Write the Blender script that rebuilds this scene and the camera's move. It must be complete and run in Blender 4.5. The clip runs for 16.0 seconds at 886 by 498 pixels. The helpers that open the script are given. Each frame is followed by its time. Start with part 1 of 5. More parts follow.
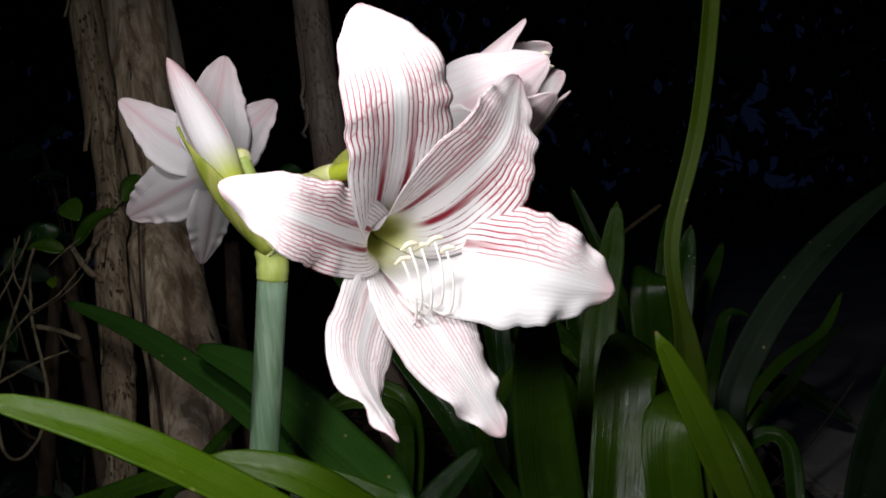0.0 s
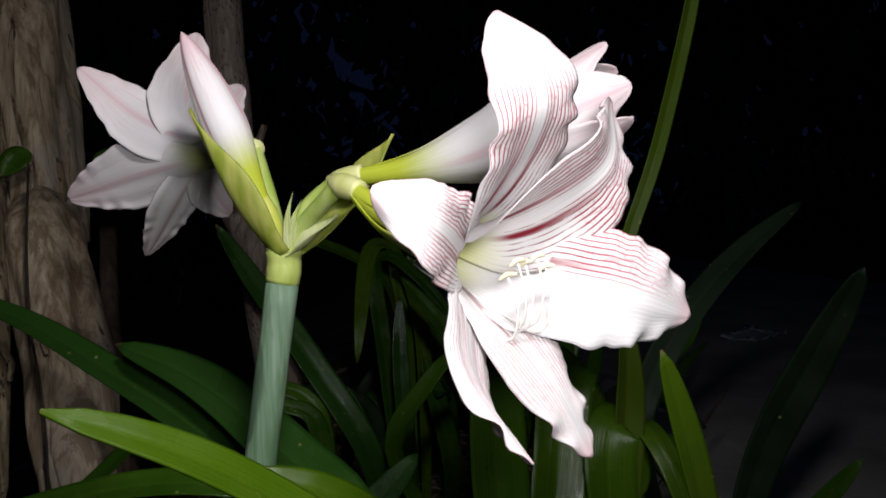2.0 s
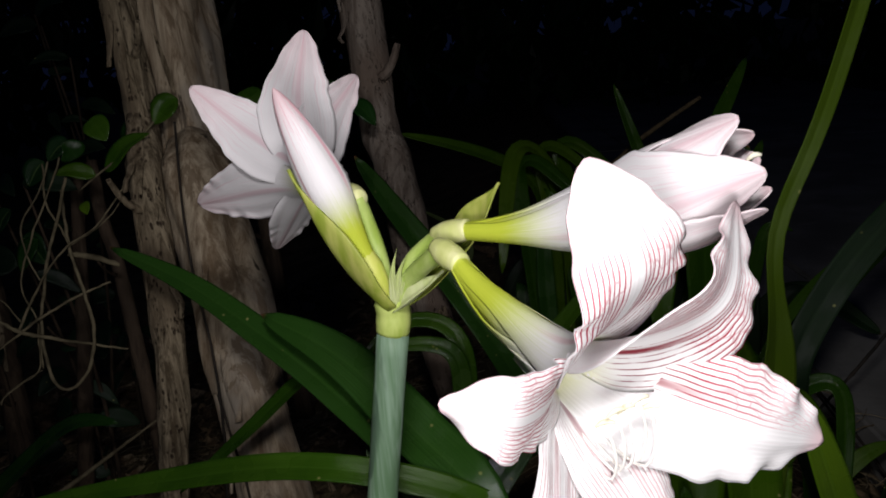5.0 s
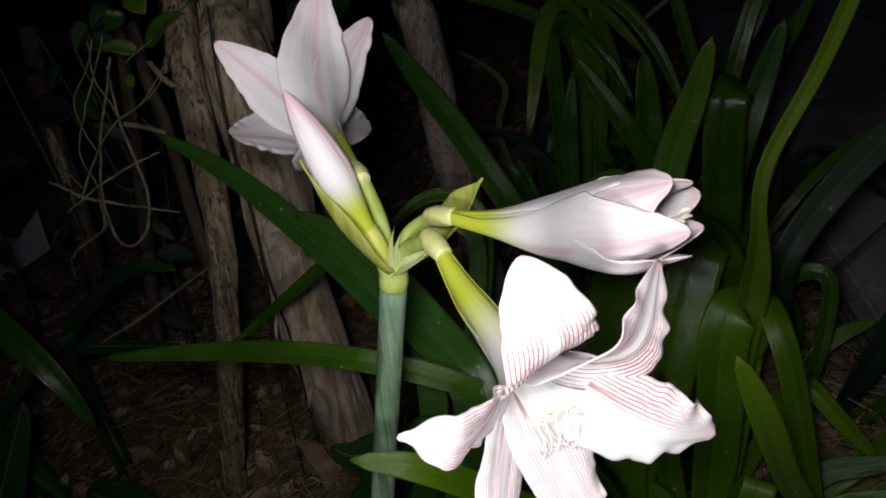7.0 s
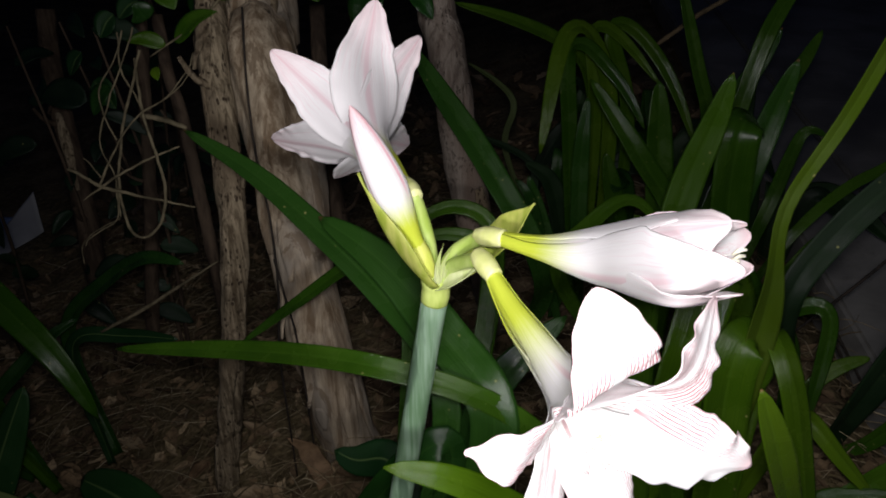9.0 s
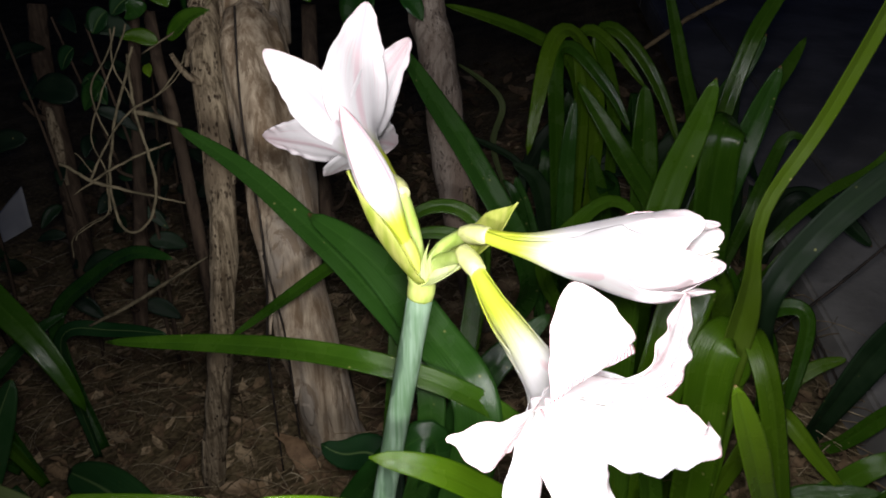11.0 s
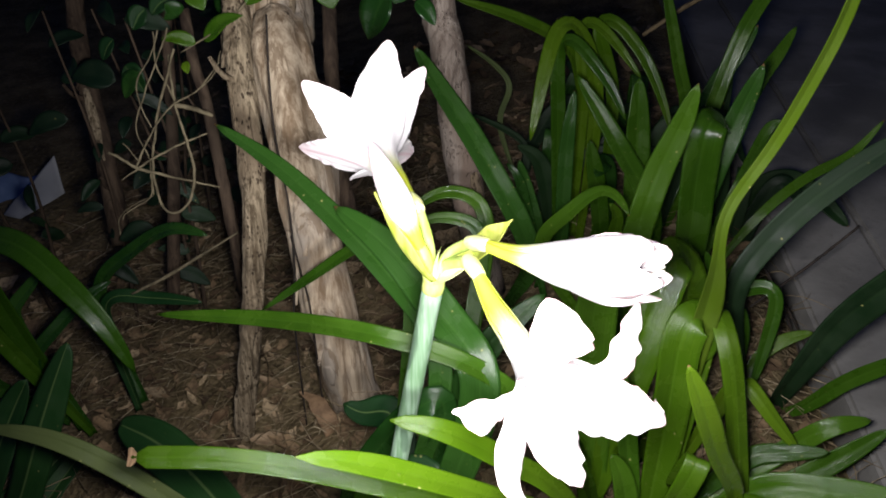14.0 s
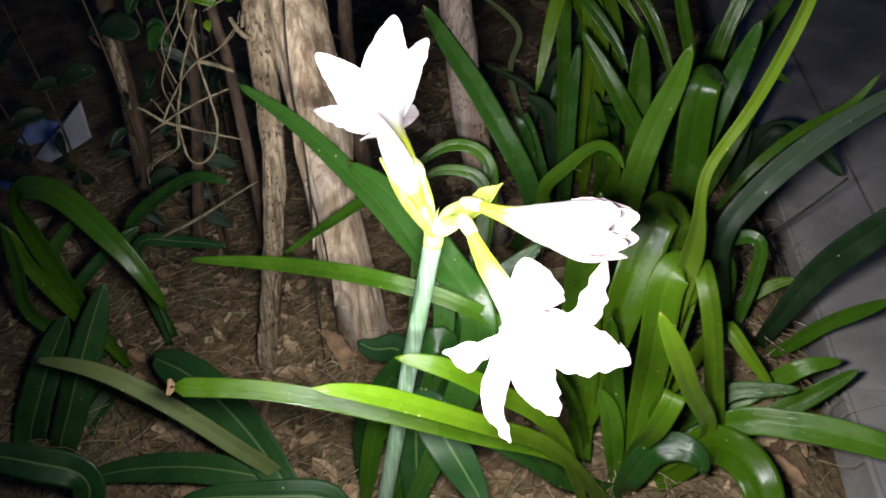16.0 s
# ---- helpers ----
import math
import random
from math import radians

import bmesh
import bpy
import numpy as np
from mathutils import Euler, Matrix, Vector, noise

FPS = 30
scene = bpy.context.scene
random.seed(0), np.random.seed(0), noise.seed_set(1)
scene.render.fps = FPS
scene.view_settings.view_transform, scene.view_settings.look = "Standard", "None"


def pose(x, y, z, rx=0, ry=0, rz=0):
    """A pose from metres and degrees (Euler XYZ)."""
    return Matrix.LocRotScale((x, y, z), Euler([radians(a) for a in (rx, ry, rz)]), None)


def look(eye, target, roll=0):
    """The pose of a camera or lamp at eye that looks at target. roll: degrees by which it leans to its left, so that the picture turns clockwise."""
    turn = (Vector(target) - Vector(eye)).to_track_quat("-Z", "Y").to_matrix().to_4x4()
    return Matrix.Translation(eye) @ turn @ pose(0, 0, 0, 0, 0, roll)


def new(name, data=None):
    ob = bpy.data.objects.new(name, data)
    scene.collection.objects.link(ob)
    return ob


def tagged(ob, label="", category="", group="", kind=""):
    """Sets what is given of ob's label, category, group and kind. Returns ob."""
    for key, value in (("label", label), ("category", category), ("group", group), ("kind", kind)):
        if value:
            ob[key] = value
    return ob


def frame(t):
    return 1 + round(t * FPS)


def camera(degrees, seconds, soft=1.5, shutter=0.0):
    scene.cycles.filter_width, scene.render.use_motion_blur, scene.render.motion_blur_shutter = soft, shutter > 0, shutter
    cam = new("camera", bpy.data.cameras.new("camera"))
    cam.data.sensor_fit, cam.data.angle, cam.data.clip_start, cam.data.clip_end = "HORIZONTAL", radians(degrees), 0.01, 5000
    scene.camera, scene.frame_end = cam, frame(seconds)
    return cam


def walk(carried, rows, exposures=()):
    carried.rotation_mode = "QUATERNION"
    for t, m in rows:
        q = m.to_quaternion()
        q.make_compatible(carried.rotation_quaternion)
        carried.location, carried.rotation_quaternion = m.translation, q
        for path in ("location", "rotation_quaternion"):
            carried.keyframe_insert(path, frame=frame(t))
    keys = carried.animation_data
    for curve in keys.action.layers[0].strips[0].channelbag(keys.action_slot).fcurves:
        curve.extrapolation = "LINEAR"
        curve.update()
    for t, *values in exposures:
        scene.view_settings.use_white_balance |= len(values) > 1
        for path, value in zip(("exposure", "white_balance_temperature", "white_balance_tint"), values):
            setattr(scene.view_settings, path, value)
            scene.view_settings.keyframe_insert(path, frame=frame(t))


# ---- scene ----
cam = camera(59.8, 16.0, 1.8)
PATH = [
    (0, (0.1152, -0.4040, 0.6243), (0.0002, 1.5900, 0.5372), -5.60),
    (0.5, (0.1007, -0.4000, 0.6286), (0.0879, 1.5970, 0.5091), -5.22),
    (1, (0.0782, -0.4010, 0.6332), (0.1660, 1.5910, 0.4785), -4.81),
    (1.5, (0.0418, -0.3920, 0.6339), (0.2576, 1.5920, 0.5066), -2.76),
    (2, (0.0158, -0.3910, 0.6360), (0.3464, 1.5780, 0.5178), -1.48),
    (2.5, (0.0167, -0.3870, 0.6348), (0.3818, 1.5740, 0.4919), -1.35),
    (3, (0.0091, -0.3700, 0.6320), (0.3861, 1.5870, 0.4680), -0.25),
    (3.5, (0.0055, -0.3650, 0.6346), (0.2995, 1.6030, 0.4392), -0.62),
    (4, (0.0234, -0.3660, 0.6520), (0.1987, 1.6110, 0.4096), -1.02),
    (4.2, (0.0228, -0.3560, 0.6673), (0.1376, 1.6220, 0.3949), -1.96),
    (6.3, (0.1024, -0.3580, 0.8247), (-0.1966, 1.3710, -0.1363), -6.54),
    (6.5, (0.0955, -0.3640, 0.8319), (-0.1996, 1.3510, -0.1551), -6.33),
    (7, (0.0881, -0.3710, 0.8432), (-0.1740, 1.3350, -0.1662), -5.32),
    (7.5, (0.0753, -0.3600, 0.8452), (-0.1625, 1.3500, -0.1640), -3.63),
    (8, (0.0596, -0.3650, 0.8487), (-0.1713, 1.3520, -0.1494), -2.09),
    (8.5, (0.0441, -0.3760, 0.8593), (-0.1792, 1.3450, -0.1350), -0.98),
    (9, (0.0520, -0.3830, 0.8580), (-0.1571, 1.3360, -0.1426), -0.70),
    (9.5, (0.0561, -0.3830, 0.8584), (-0.1573, 1.3350, -0.1436), -0.31),
    (10, (0.0614, -0.3890, 0.8596), (-0.1512, 1.3310, -0.1374), -0.49),
    (12.3, (0.0452, -0.4100, 0.8915), (-0.0849, 1.3060, -0.1277), 1.93),
    (12.5, (0.0479, -0.4210, 0.9022), (-0.0860, 1.2870, -0.1285), 1.68),
    (13, (0.0474, -0.4420, 0.9246), (-0.1117, 1.2530, -0.1244), 1.11),
    (13.5, (0.0422, -0.4370, 0.9305), (-0.1213, 1.2320, -0.1594), 0.65),
    (14, (0.0620, -0.4660, 0.9466), (-0.1318, 1.1920, -0.1557), 0.60),
    (14.5, (0.0734, -0.4880, 0.9549), (-0.1323, 1.1610, -0.1586), 0.15),
    (15, (0.0691, -0.4910, 0.9789), (-0.1133, 1.1380, -0.1667), 0.60),
    (15.5, (0.0688, -0.5000, 0.9830), (-0.1221, 1.0990, -0.2028), 0.30),
    (16, (0.0837, -0.5120, 1.0008), (-0.1444, 1.0440, -0.2347), -0.07),
]
EXPOSURES = [(0, -1.68), (1.5, -1.58), (3, -1.5), (4.2, -1.45), (6.3, -1.68), (7.5, -1.4), (9, -1.0), (10, -0.6), (12.5, 0.2), (16, 1.22)]
walk(cam, [(t, look(e, g, r)) for t, e, g, r in PATH], EXPOSURES)
V = Vector

# ---- night sky and the lamp at the camera
world = bpy.data.worlds.new("night")
scene.world = world
world.use_nodes = True
bg = world.node_tree.nodes["Background"]
bg.inputs[0].default_value = (0.10, 0.16, 0.5, 1)
bg.inputs[1].default_value = 0.048

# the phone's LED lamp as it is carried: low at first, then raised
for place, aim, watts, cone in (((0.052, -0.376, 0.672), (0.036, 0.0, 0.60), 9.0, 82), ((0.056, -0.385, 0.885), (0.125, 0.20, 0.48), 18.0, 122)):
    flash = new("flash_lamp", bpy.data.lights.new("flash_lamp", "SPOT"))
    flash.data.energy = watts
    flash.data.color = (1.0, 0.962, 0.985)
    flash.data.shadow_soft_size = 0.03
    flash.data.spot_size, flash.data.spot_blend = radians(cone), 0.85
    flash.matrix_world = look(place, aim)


# ---- materials
def material(name, rough=0.5, spec=0.5):
    m = bpy.data.materials.new(name)
    m.use_nodes = True
    nt = m.node_tree
    b = nt.nodes["Principled BSDF"]
    b.inputs["Roughness"].default_value = rough
    b.inputs["Specular IOR Level"].default_value = spec
    return m, nt, b


def put(nt, socket, value):
    if hasattr(value, "default_value"):
        nt.links.new(value, socket)
    else:
        socket.default_value = value


def calc(nt, op, a, b=0.0, clamp=False):
    n = nt.nodes.new("ShaderNodeMath")
    n.operation, n.use_clamp = op, clamp
    put(nt, n.inputs[0], a)
    put(nt, n.inputs[1], b)
    return n.outputs[0]


def ramp(nt, value, lo, hi, to_lo=0.0, to_hi=1.0):
    n = nt.nodes.new("ShaderNodeMapRange")
    n.interpolation_type = "SMOOTHSTEP"
    put(nt, n.inputs[0], value)
    for i, x in enumerate((lo, hi, to_lo, to_hi)):
        n.inputs[i + 1].default_value = x
    return n.outputs[0]


def blend(nt, fac, a, b):
    n = nt.nodes.new("ShaderNodeMix")
    n.data_type = "RGBA"
    put(nt, n.inputs[0], fac)
    put(nt, n.inputs[6], a)
    put(nt, n.inputs[7], b)
    return n.outputs[2]


def coords(nt, which="Object", scale=(1, 1, 1)):
    c = nt.nodes.new("ShaderNodeTexCoord")
    m = nt.nodes.new("ShaderNodeMapping")
    m.inputs["Scale"].default_value = scale
    nt.links.new(c.outputs[which], m.inputs["Vector"])
    return m.outputs[0]


def grain(nt, vec, scale, detail=4.0, rough=0.55, distort=0.0):
    n = nt.nodes.new("ShaderNodeTexNoise")
    n.inputs["Scale"].default_value = scale
    n.inputs["Detail"].default_value = detail
    n.inputs["Roughness"].default_value = rough
    n.inputs["Distortion"].default_value = distort
    nt.links.new(vec, n.inputs["Vector"])
    return n.outputs["Fac"]


def cells(nt, vec, scale, feature="F1", rand=1.0):
    n = nt.nodes.new("ShaderNodeTexVoronoi")
    n.feature = feature
    n.inputs["Scale"].default_value = scale
    n.inputs["Randomness"].default_value = rand
    nt.links.new(vec, n.inputs["Vector"])
    return n.outputs[0]


def bump(nt, b, height, strength=0.3, distance=0.002):
    n = nt.nodes.new("ShaderNodeBump")
    n.inputs["Strength"].default_value = strength
    n.inputs["Distance"].default_value = distance
    nt.links.new(height, n.inputs["Height"])
    nt.links.new(n.outputs[0], b.inputs["Normal"])


def split_uv(nt):
    c = nt.nodes.new("ShaderNodeTexCoord")
    s = nt.nodes.new("ShaderNodeSeparateXYZ")
    nt.links.new(c.outputs["UV"], s.inputs[0])
    return s.outputs[0], s.outputs[1]


def object_random(nt):
    return nt.nodes.new("ShaderNodeObjectInfo").outputs["Random"]


def thin(nt, b, colour, amount):
    """Lets some light pass through a leaf or petal."""
    out = nt.nodes["Material Output"]
    tr = nt.nodes.new("ShaderNodeBsdfTranslucent")
    put(nt, tr.inputs["Color"], colour)
    mx = nt.nodes.new("ShaderNodeMixShader")
    mx.inputs[0].default_value = amount
    nt.links.new(b.outputs[0], mx.inputs[1])
    nt.links.new(tr.outputs[0], mx.inputs[2])
    nt.links.new(mx.outputs[0], out.inputs["Surface"])


def petal_inner(name, strength, half=False):
    m, nt, b = material(name, 0.55, 0.3)
    u, v = split_uv(nt)
    side = calc(nt, "SUBTRACT", calc(nt, "MULTIPLY", v, 2.0), 1.0)
    a = calc(nt, "ABSOLUTE", side)
    wob = calc(nt, "MULTIPLY", calc(nt, "SUBTRACT", grain(nt, coords(nt, "UV", (5, 3, 1)), 1.0, 4), 0.5), 0.09)
    aw = calc(nt, "ADD", a, wob)
    wave = calc(nt, "ABSOLUTE", calc(nt, "SINE", calc(nt, "MULTIPLY", aw, 33.0)))
    fold = calc(nt, "MULTIPLY", ramp(nt, u, 0.60, 0.70), ramp(nt, u, 0.82, 0.91, 1.0, 0.0))
    line = ramp(nt, calc(nt, "ADD", wave, calc(nt, "MULTIPLY", fold, 0.060)), 0.935, 1.0)
    broken = ramp(nt, grain(nt, coords(nt, "UV", (26, 40, 1)), 1.0, 2), 0.36, 0.60, 0.15, 1.0)
    line = calc(nt, "MULTIPLY", line, calc(nt, "MAXIMUM", broken, fold))
    net = ramp(nt, cells(nt, coords(nt, "UV", (22, 17, 1)), 1.0, "DISTANCE_TO_EDGE"), 0.02, 0.08, 1.0, 0.0)
    net = calc(nt, "MULTIPLY", calc(nt, "MULTIPLY", net, ramp(nt, u, 0.60, 0.8, 0.0, 0.5)), ramp(nt, a, 0.1, 0.3))
    flush = calc(nt, "MULTIPLY", ramp(nt, calc(nt, "ABSOLUTE", calc(nt, "SUBTRACT", aw, 0.27)), 0.02, 0.11, 1.0, 0.0),
                 ramp(nt, u, 0.50, 0.86, 0.95, 0.0))
    mask = calc(nt, "MAXIMUM", calc(nt, "MAXIMUM", line, net), flush)
    mask = calc(nt, "MULTIPLY", mask, ramp(nt, aw, 0.08, 0.17))
    mask = calc(nt, "MULTIPLY", mask, calc(nt, "MULTIPLY", ramp(nt, u, 0.43, 0.53), ramp(nt, u, 0.6, 0.97, 1.0, 0.55)))
    if half:
        mask = calc(nt, "MULTIPLY", mask, ramp(nt, side, -0.25, 0.25, 0.05, 1.0))
    tips = ramp(nt, u, 0.93, 1.0, 0.0, 0.45)
    mask = calc(nt, "MAXIMUM", calc(nt, "MINIMUM", calc(nt, "MULTIPLY", mask, strength * 1.2), 1.0), tips)
    white = blend(nt, grain(nt, coords(nt, "UV", (3, 60, 1)), 1.0, 3), (0.84, 0.83, 0.83, 1), (0.90, 0.90, 0.89, 1))
    red = blend(nt, ramp(nt, u, 0.78, 0.92), (0.40, 0.026, 0.060, 1), (0.70, 0.28, 0.33, 1))
    red = blend(nt, ramp(nt, u, 0.58, 0.74, 1.0, 0.0), red, (0.24, 0.004, 0.020, 1))
    col = blend(nt, mask, white, red)
    col = blend(nt, ramp(nt, u, 0.35, 0.51, 1.0, 0.0), col, (0.77, 0.80, 0.30, 1))
    put(nt, b.inputs["Base Color"], col)
    bump(nt, b, calc(nt, "ADD", wave, grain(nt, coords(nt, "UV", (40, 40, 1)), 1.0, 3)), 0.14, 0.0005)
    thin(nt, b, col, 0.16)
    return m


def petal_outer(name, rib):
    m, nt, b = material(name, 0.5, 0.35)
    u, v = split_uv(nt)
    a = calc(nt, "ABSOLUTE", calc(nt, "SUBTRACT", calc(nt, "MULTIPLY", v, 2.0), 1.0))
    streak = grain(nt, coords(nt, "UV", (3, 34, 1)), 1.0, 4)
    white = blend(nt, streak, (0.82, 0.79, 0.80, 1), (0.90, 0.89, 0.89, 1))
    mid = calc(nt, "MULTIPLY", ramp(nt, a, 0.03, 0.16, 1.0, 0.0), ramp(nt, u, 0.3, 0.5))
    mid = calc(nt, "MULTIPLY", mid, rib)
    vein = calc(nt, "MULTIPLY", ramp(nt, streak, 0.5, 0.64), ramp(nt, u, 0.42, 0.9, 0.0, 0.85 * rib))
    col = blend(nt, calc(nt, "MAXIMUM", mid, vein), white, (0.66, 0.24, 0.32, 1))
    col = blend(nt, ramp(nt, u, 0.72, 1.0, 0.0, 0.75 * rib), col, (0.74, 0.36, 0.40, 1))
    green = blend(nt, streak, (0.42, 0.54, 0.03, 1), (0.62, 0.66, 0.07, 1))
    edge = calc(nt, "ADD", u, calc(nt, "MULTIPLY", streak, 0.16))
    col = blend(nt, ramp(nt, edge, 0.26, 0.52, 1.0, 0.0), col, green)
    col = blend(nt, ramp(nt, u, 0.0, 0.05, 1.0, 0.0), col, (0.70, 0.70, 0.30, 1))
    put(nt, b.inputs["Base Color"], col)
    bump(nt, b, streak, 0.3, 0.0008)
    thin(nt, b, col, 0.15)
    return m


def leaf_material(name, dark, light, rib, rough=0.22, line=0.12):
    m, nt, b = material(name, rough, 0.34)
    u, v = split_uv(nt)
    a = calc(nt, "ABSOLUTE", calc(nt, "SUBTRACT", calc(nt, "MULTIPLY", v, 2.0), 1.0))
    streak = grain(nt, coords(nt, "UV", (5, 46, 1)), 1.0, 4)
    patch = grain(nt, coords(nt, "Object", (1, 1, 1)), 26.0, 3)
    rnd = object_random(nt)
    f = calc(nt, "ADD", calc(nt, "MULTIPLY", streak, 0.5), calc(nt, "MULTIPLY", patch, 0.55), True)
    f = calc(nt, "ADD", f, calc(nt, "MULTIPLY", calc(nt, "SUBTRACT", rnd, 0.5), 0.45), True)
    col = blend(nt, ramp(nt, f, 0.3, 0.78), dark, light)
    nerve = calc(nt, "MULTIPLY", ramp(nt, calc(nt, "SINE", calc(nt, "MULTIPLY", v, 88.0)), 0.3, 0.95), ramp(nt, patch, 0.35, 0.65, 0.04, 0.24))
    col = blend(nt, nerve, col, tuple(x * 0.72 for x in dark[:3]) + (1,))
    col = blend(nt, ramp(nt, a, 0.86, 1.0, 0.0, 0.45), col, dark)
    col = blend(nt, ramp(nt, a, 0.015, 0.09, line, 0.0), col, rib)
    spot = ramp(nt, cells(nt, coords(nt, "Object"), 75.0), 0.05, 0.14, 0.75, 0.0)
    spot = calc(nt, "MULTIPLY", spot, ramp(nt, grain(nt, coords(nt, "Object"), 33.0, 2), 0.52, 0.62))
    col = blend(nt, spot, col, (0.30, 0.30, 0.10, 1))
    col = blend(nt, ramp(nt, calc(nt, "ADD", u, calc(nt, "MULTIPLY", rnd, 0.030)), 1.018, 1.028), col, (0.20, 0.11, 0.05, 1))
    put(nt, b.inputs["Base Color"], col)
    put(nt, b.inputs["Roughness"], ramp(nt, patch, 0.3, 0.7, rough - 0.08, rough + 0.16))
    bump(nt, b, calc(nt, "ADD", streak, calc(nt, "MULTIPLY", nerve, 0.8)), 0.35, 0.0012)
    thin(nt, b, col, 0.10)
    return m


mid = leaf_material("leaf_green", (0.0217, 0.0647, 0.0037, 1), (0.0518, 0.1228, 0.0074, 1), (0.0908, 0.198, 0.0264, 1))
deep = leaf_material("leaf_deep_green", (0.0102, 0.0406, 0.0065, 1), (0.0255, 0.0784, 0.0107, 1), (0.0722, 0.168, 0.0298, 1))
dark = leaf_material("leaf_dark_green", (0.0077, 0.0352, 0.0083, 1), (0.0184, 0.0624, 0.0141, 1), (0.1584, 0.24, 0.0768, 1), 0.42, 0.45)
# near-black copy of the leaf green, with the shade painted into it
shade = leaf_material("leaf_green_painted_shade", (0.0042, 0.016, 0.0064, 1), (0.0102, 0.0304, 0.0104, 1), (0.024, 0.048, 0.016, 1), 0.5)
bright = leaf_material("leaf_yellow_green", (0.0365, 0.0871, 0.0032, 1), (0.0769, 0.1439, 0.0063, 1), (0.1188, 0.2376, 0.0264, 1))
lime = leaf_material("leaf_fresh_green", (0.0298, 0.0738, 0.002, 1), (0.057, 0.112, 0.0036, 1), (0.0673, 0.1317, 0.0103, 1))
stalk = leaf_material("leaf_stalk_green", (0.0499, 0.0885, 0.0048, 1), (0.0944, 0.1462, 0.0108, 1), (0.114, 0.21, 0.024, 1), 0.4)
# leaf green darkened and dulled: the lamp's weak reach is put into the colour
dim = leaf_material("leaf_green_painted_dim", (0.0047, 0.0182, 0.0048, 1), (0.0115, 0.0347, 0.0075, 1), (0.0297, 0.0715, 0.0176, 1), 0.56)
pale = leaf_material("leaf_grey_green", (0.0596, 0.0863, 0.0225, 1), (0.0994, 0.1312, 0.039, 1), (0.1125, 0.165, 0.045, 1), 0.6)

striped = petal_inner("petal_striped", 1.0)
half_striped = petal_inner("petal_half_striped", 0.9, True)
faint = petal_inner("petal_faint", 0.55)
veined = petal_inner("petal_veined", 0.8)
plain_inner = petal_inner("petal_plain", 0.25)
outer = petal_outer("petal_outside", 0.5)
bud_skin = petal_outer("bud_skin", 0.70)
outer_soft = petal_outer("petal_outside_soft", 0.34)


def stem_material():
    m, nt, b = material("glaucous_stem", 0.55, 0.35)
    s = grain(nt, coords(nt, "Object", (260, 260, 9)), 1.0, 4)
    p = grain(nt, coords(nt, "Object", (60, 60, 14)), 1.0, 3)
    col = blend(nt, ramp(nt, s, 0.35, 0.65), (0.095, 0.175, 0.090, 1), (0.195, 0.290, 0.200, 1))
    col = blend(nt, ramp(nt, p, 0.57, 0.66, 0.0, 0.8), col, (0.055, 0.095, 0.06, 1))
    put(nt, b.inputs["Base Color"], col)
    bump(nt, b, s, 0.25, 0.001)
    return m


def streaky(name, a, b_, rough=0.5, scale=(120, 120, 30), rel=0.3, dist=0.0008, pass_light=0.0):
    m, nt, b = material(name, rough, 0.35)
    s = grain(nt, coords(nt, "Object", scale), 1.0, 5)
    col = blend(nt, ramp(nt, s, 0.32, 0.68), a, b_)
    put(nt, b.inputs["Base Color"], col)
    bump(nt, b, s, rel, dist)
    if pass_light:
        thin(nt, b, col, pass_light)
    return m


stem_mat = stem_material()
node_mat = streaky("node_green", (0.30, 0.40, 0.06, 1), (0.48, 0.56, 0.16, 1))
pedicel_mat = streaky("pedicel_green", (0.30, 0.42, 0.07, 1), (0.46, 0.56, 0.18, 1))
ovary_mat = streaky("ovary_cream", (0.54, 0.58, 0.20, 1), (0.70, 0.70, 0.36, 1))
spathe_mat = streaky("spathe_green", (0.27, 0.34, 0.04, 1), (0.46, 0.48, 0.12, 1), 0.45, (160, 160, 20), 0.3, 0.001, 0.2)
membrane_mat = streaky("spathe_pale", (0.50, 0.58, 0.22, 1), (0.66, 0.70, 0.40, 1), 0.5, (160, 160, 20), 0.3, 0.001, 0.25)
bud_base_mat = streaky("bud_base_green", (0.42, 0.50, 0.05, 1), (0.58, 0.60, 0.14, 1))
filament_mat = streaky("filament_white", (0.78, 0.76, 0.70, 1), (0.84, 0.83, 0.80, 1))
anther_mat = streaky("anther_cream", (0.74, 0.69, 0.48, 1), (0.84, 0.81, 0.66, 1), 0.8)


# ---- builders
def part(name, bm, mat, parent, label="", smooth=True):
    me = bpy.data.meshes.new(name)
    if smooth:
        for f in bm.faces:
            f.smooth = True
    bm.to_mesh(me)
    bm.free()
    for x in (mat if isinstance(mat, (list, tuple)) else [mat]):
        me.materials.append(x)
    ob = new(name, me)
    ob.parent = parent
    if parent is not None:
        ob.matrix_parent_inverse = Matrix.Translation(parent.matrix_basis.translation).inverted()
    return tagged(ob, label)


def thing(name, at, label, category, group="", kind=""):
    e = new(name)
    e.empty_display_size = 0.02
    e.location = at
    return tagged(e, label, category, group, kind)


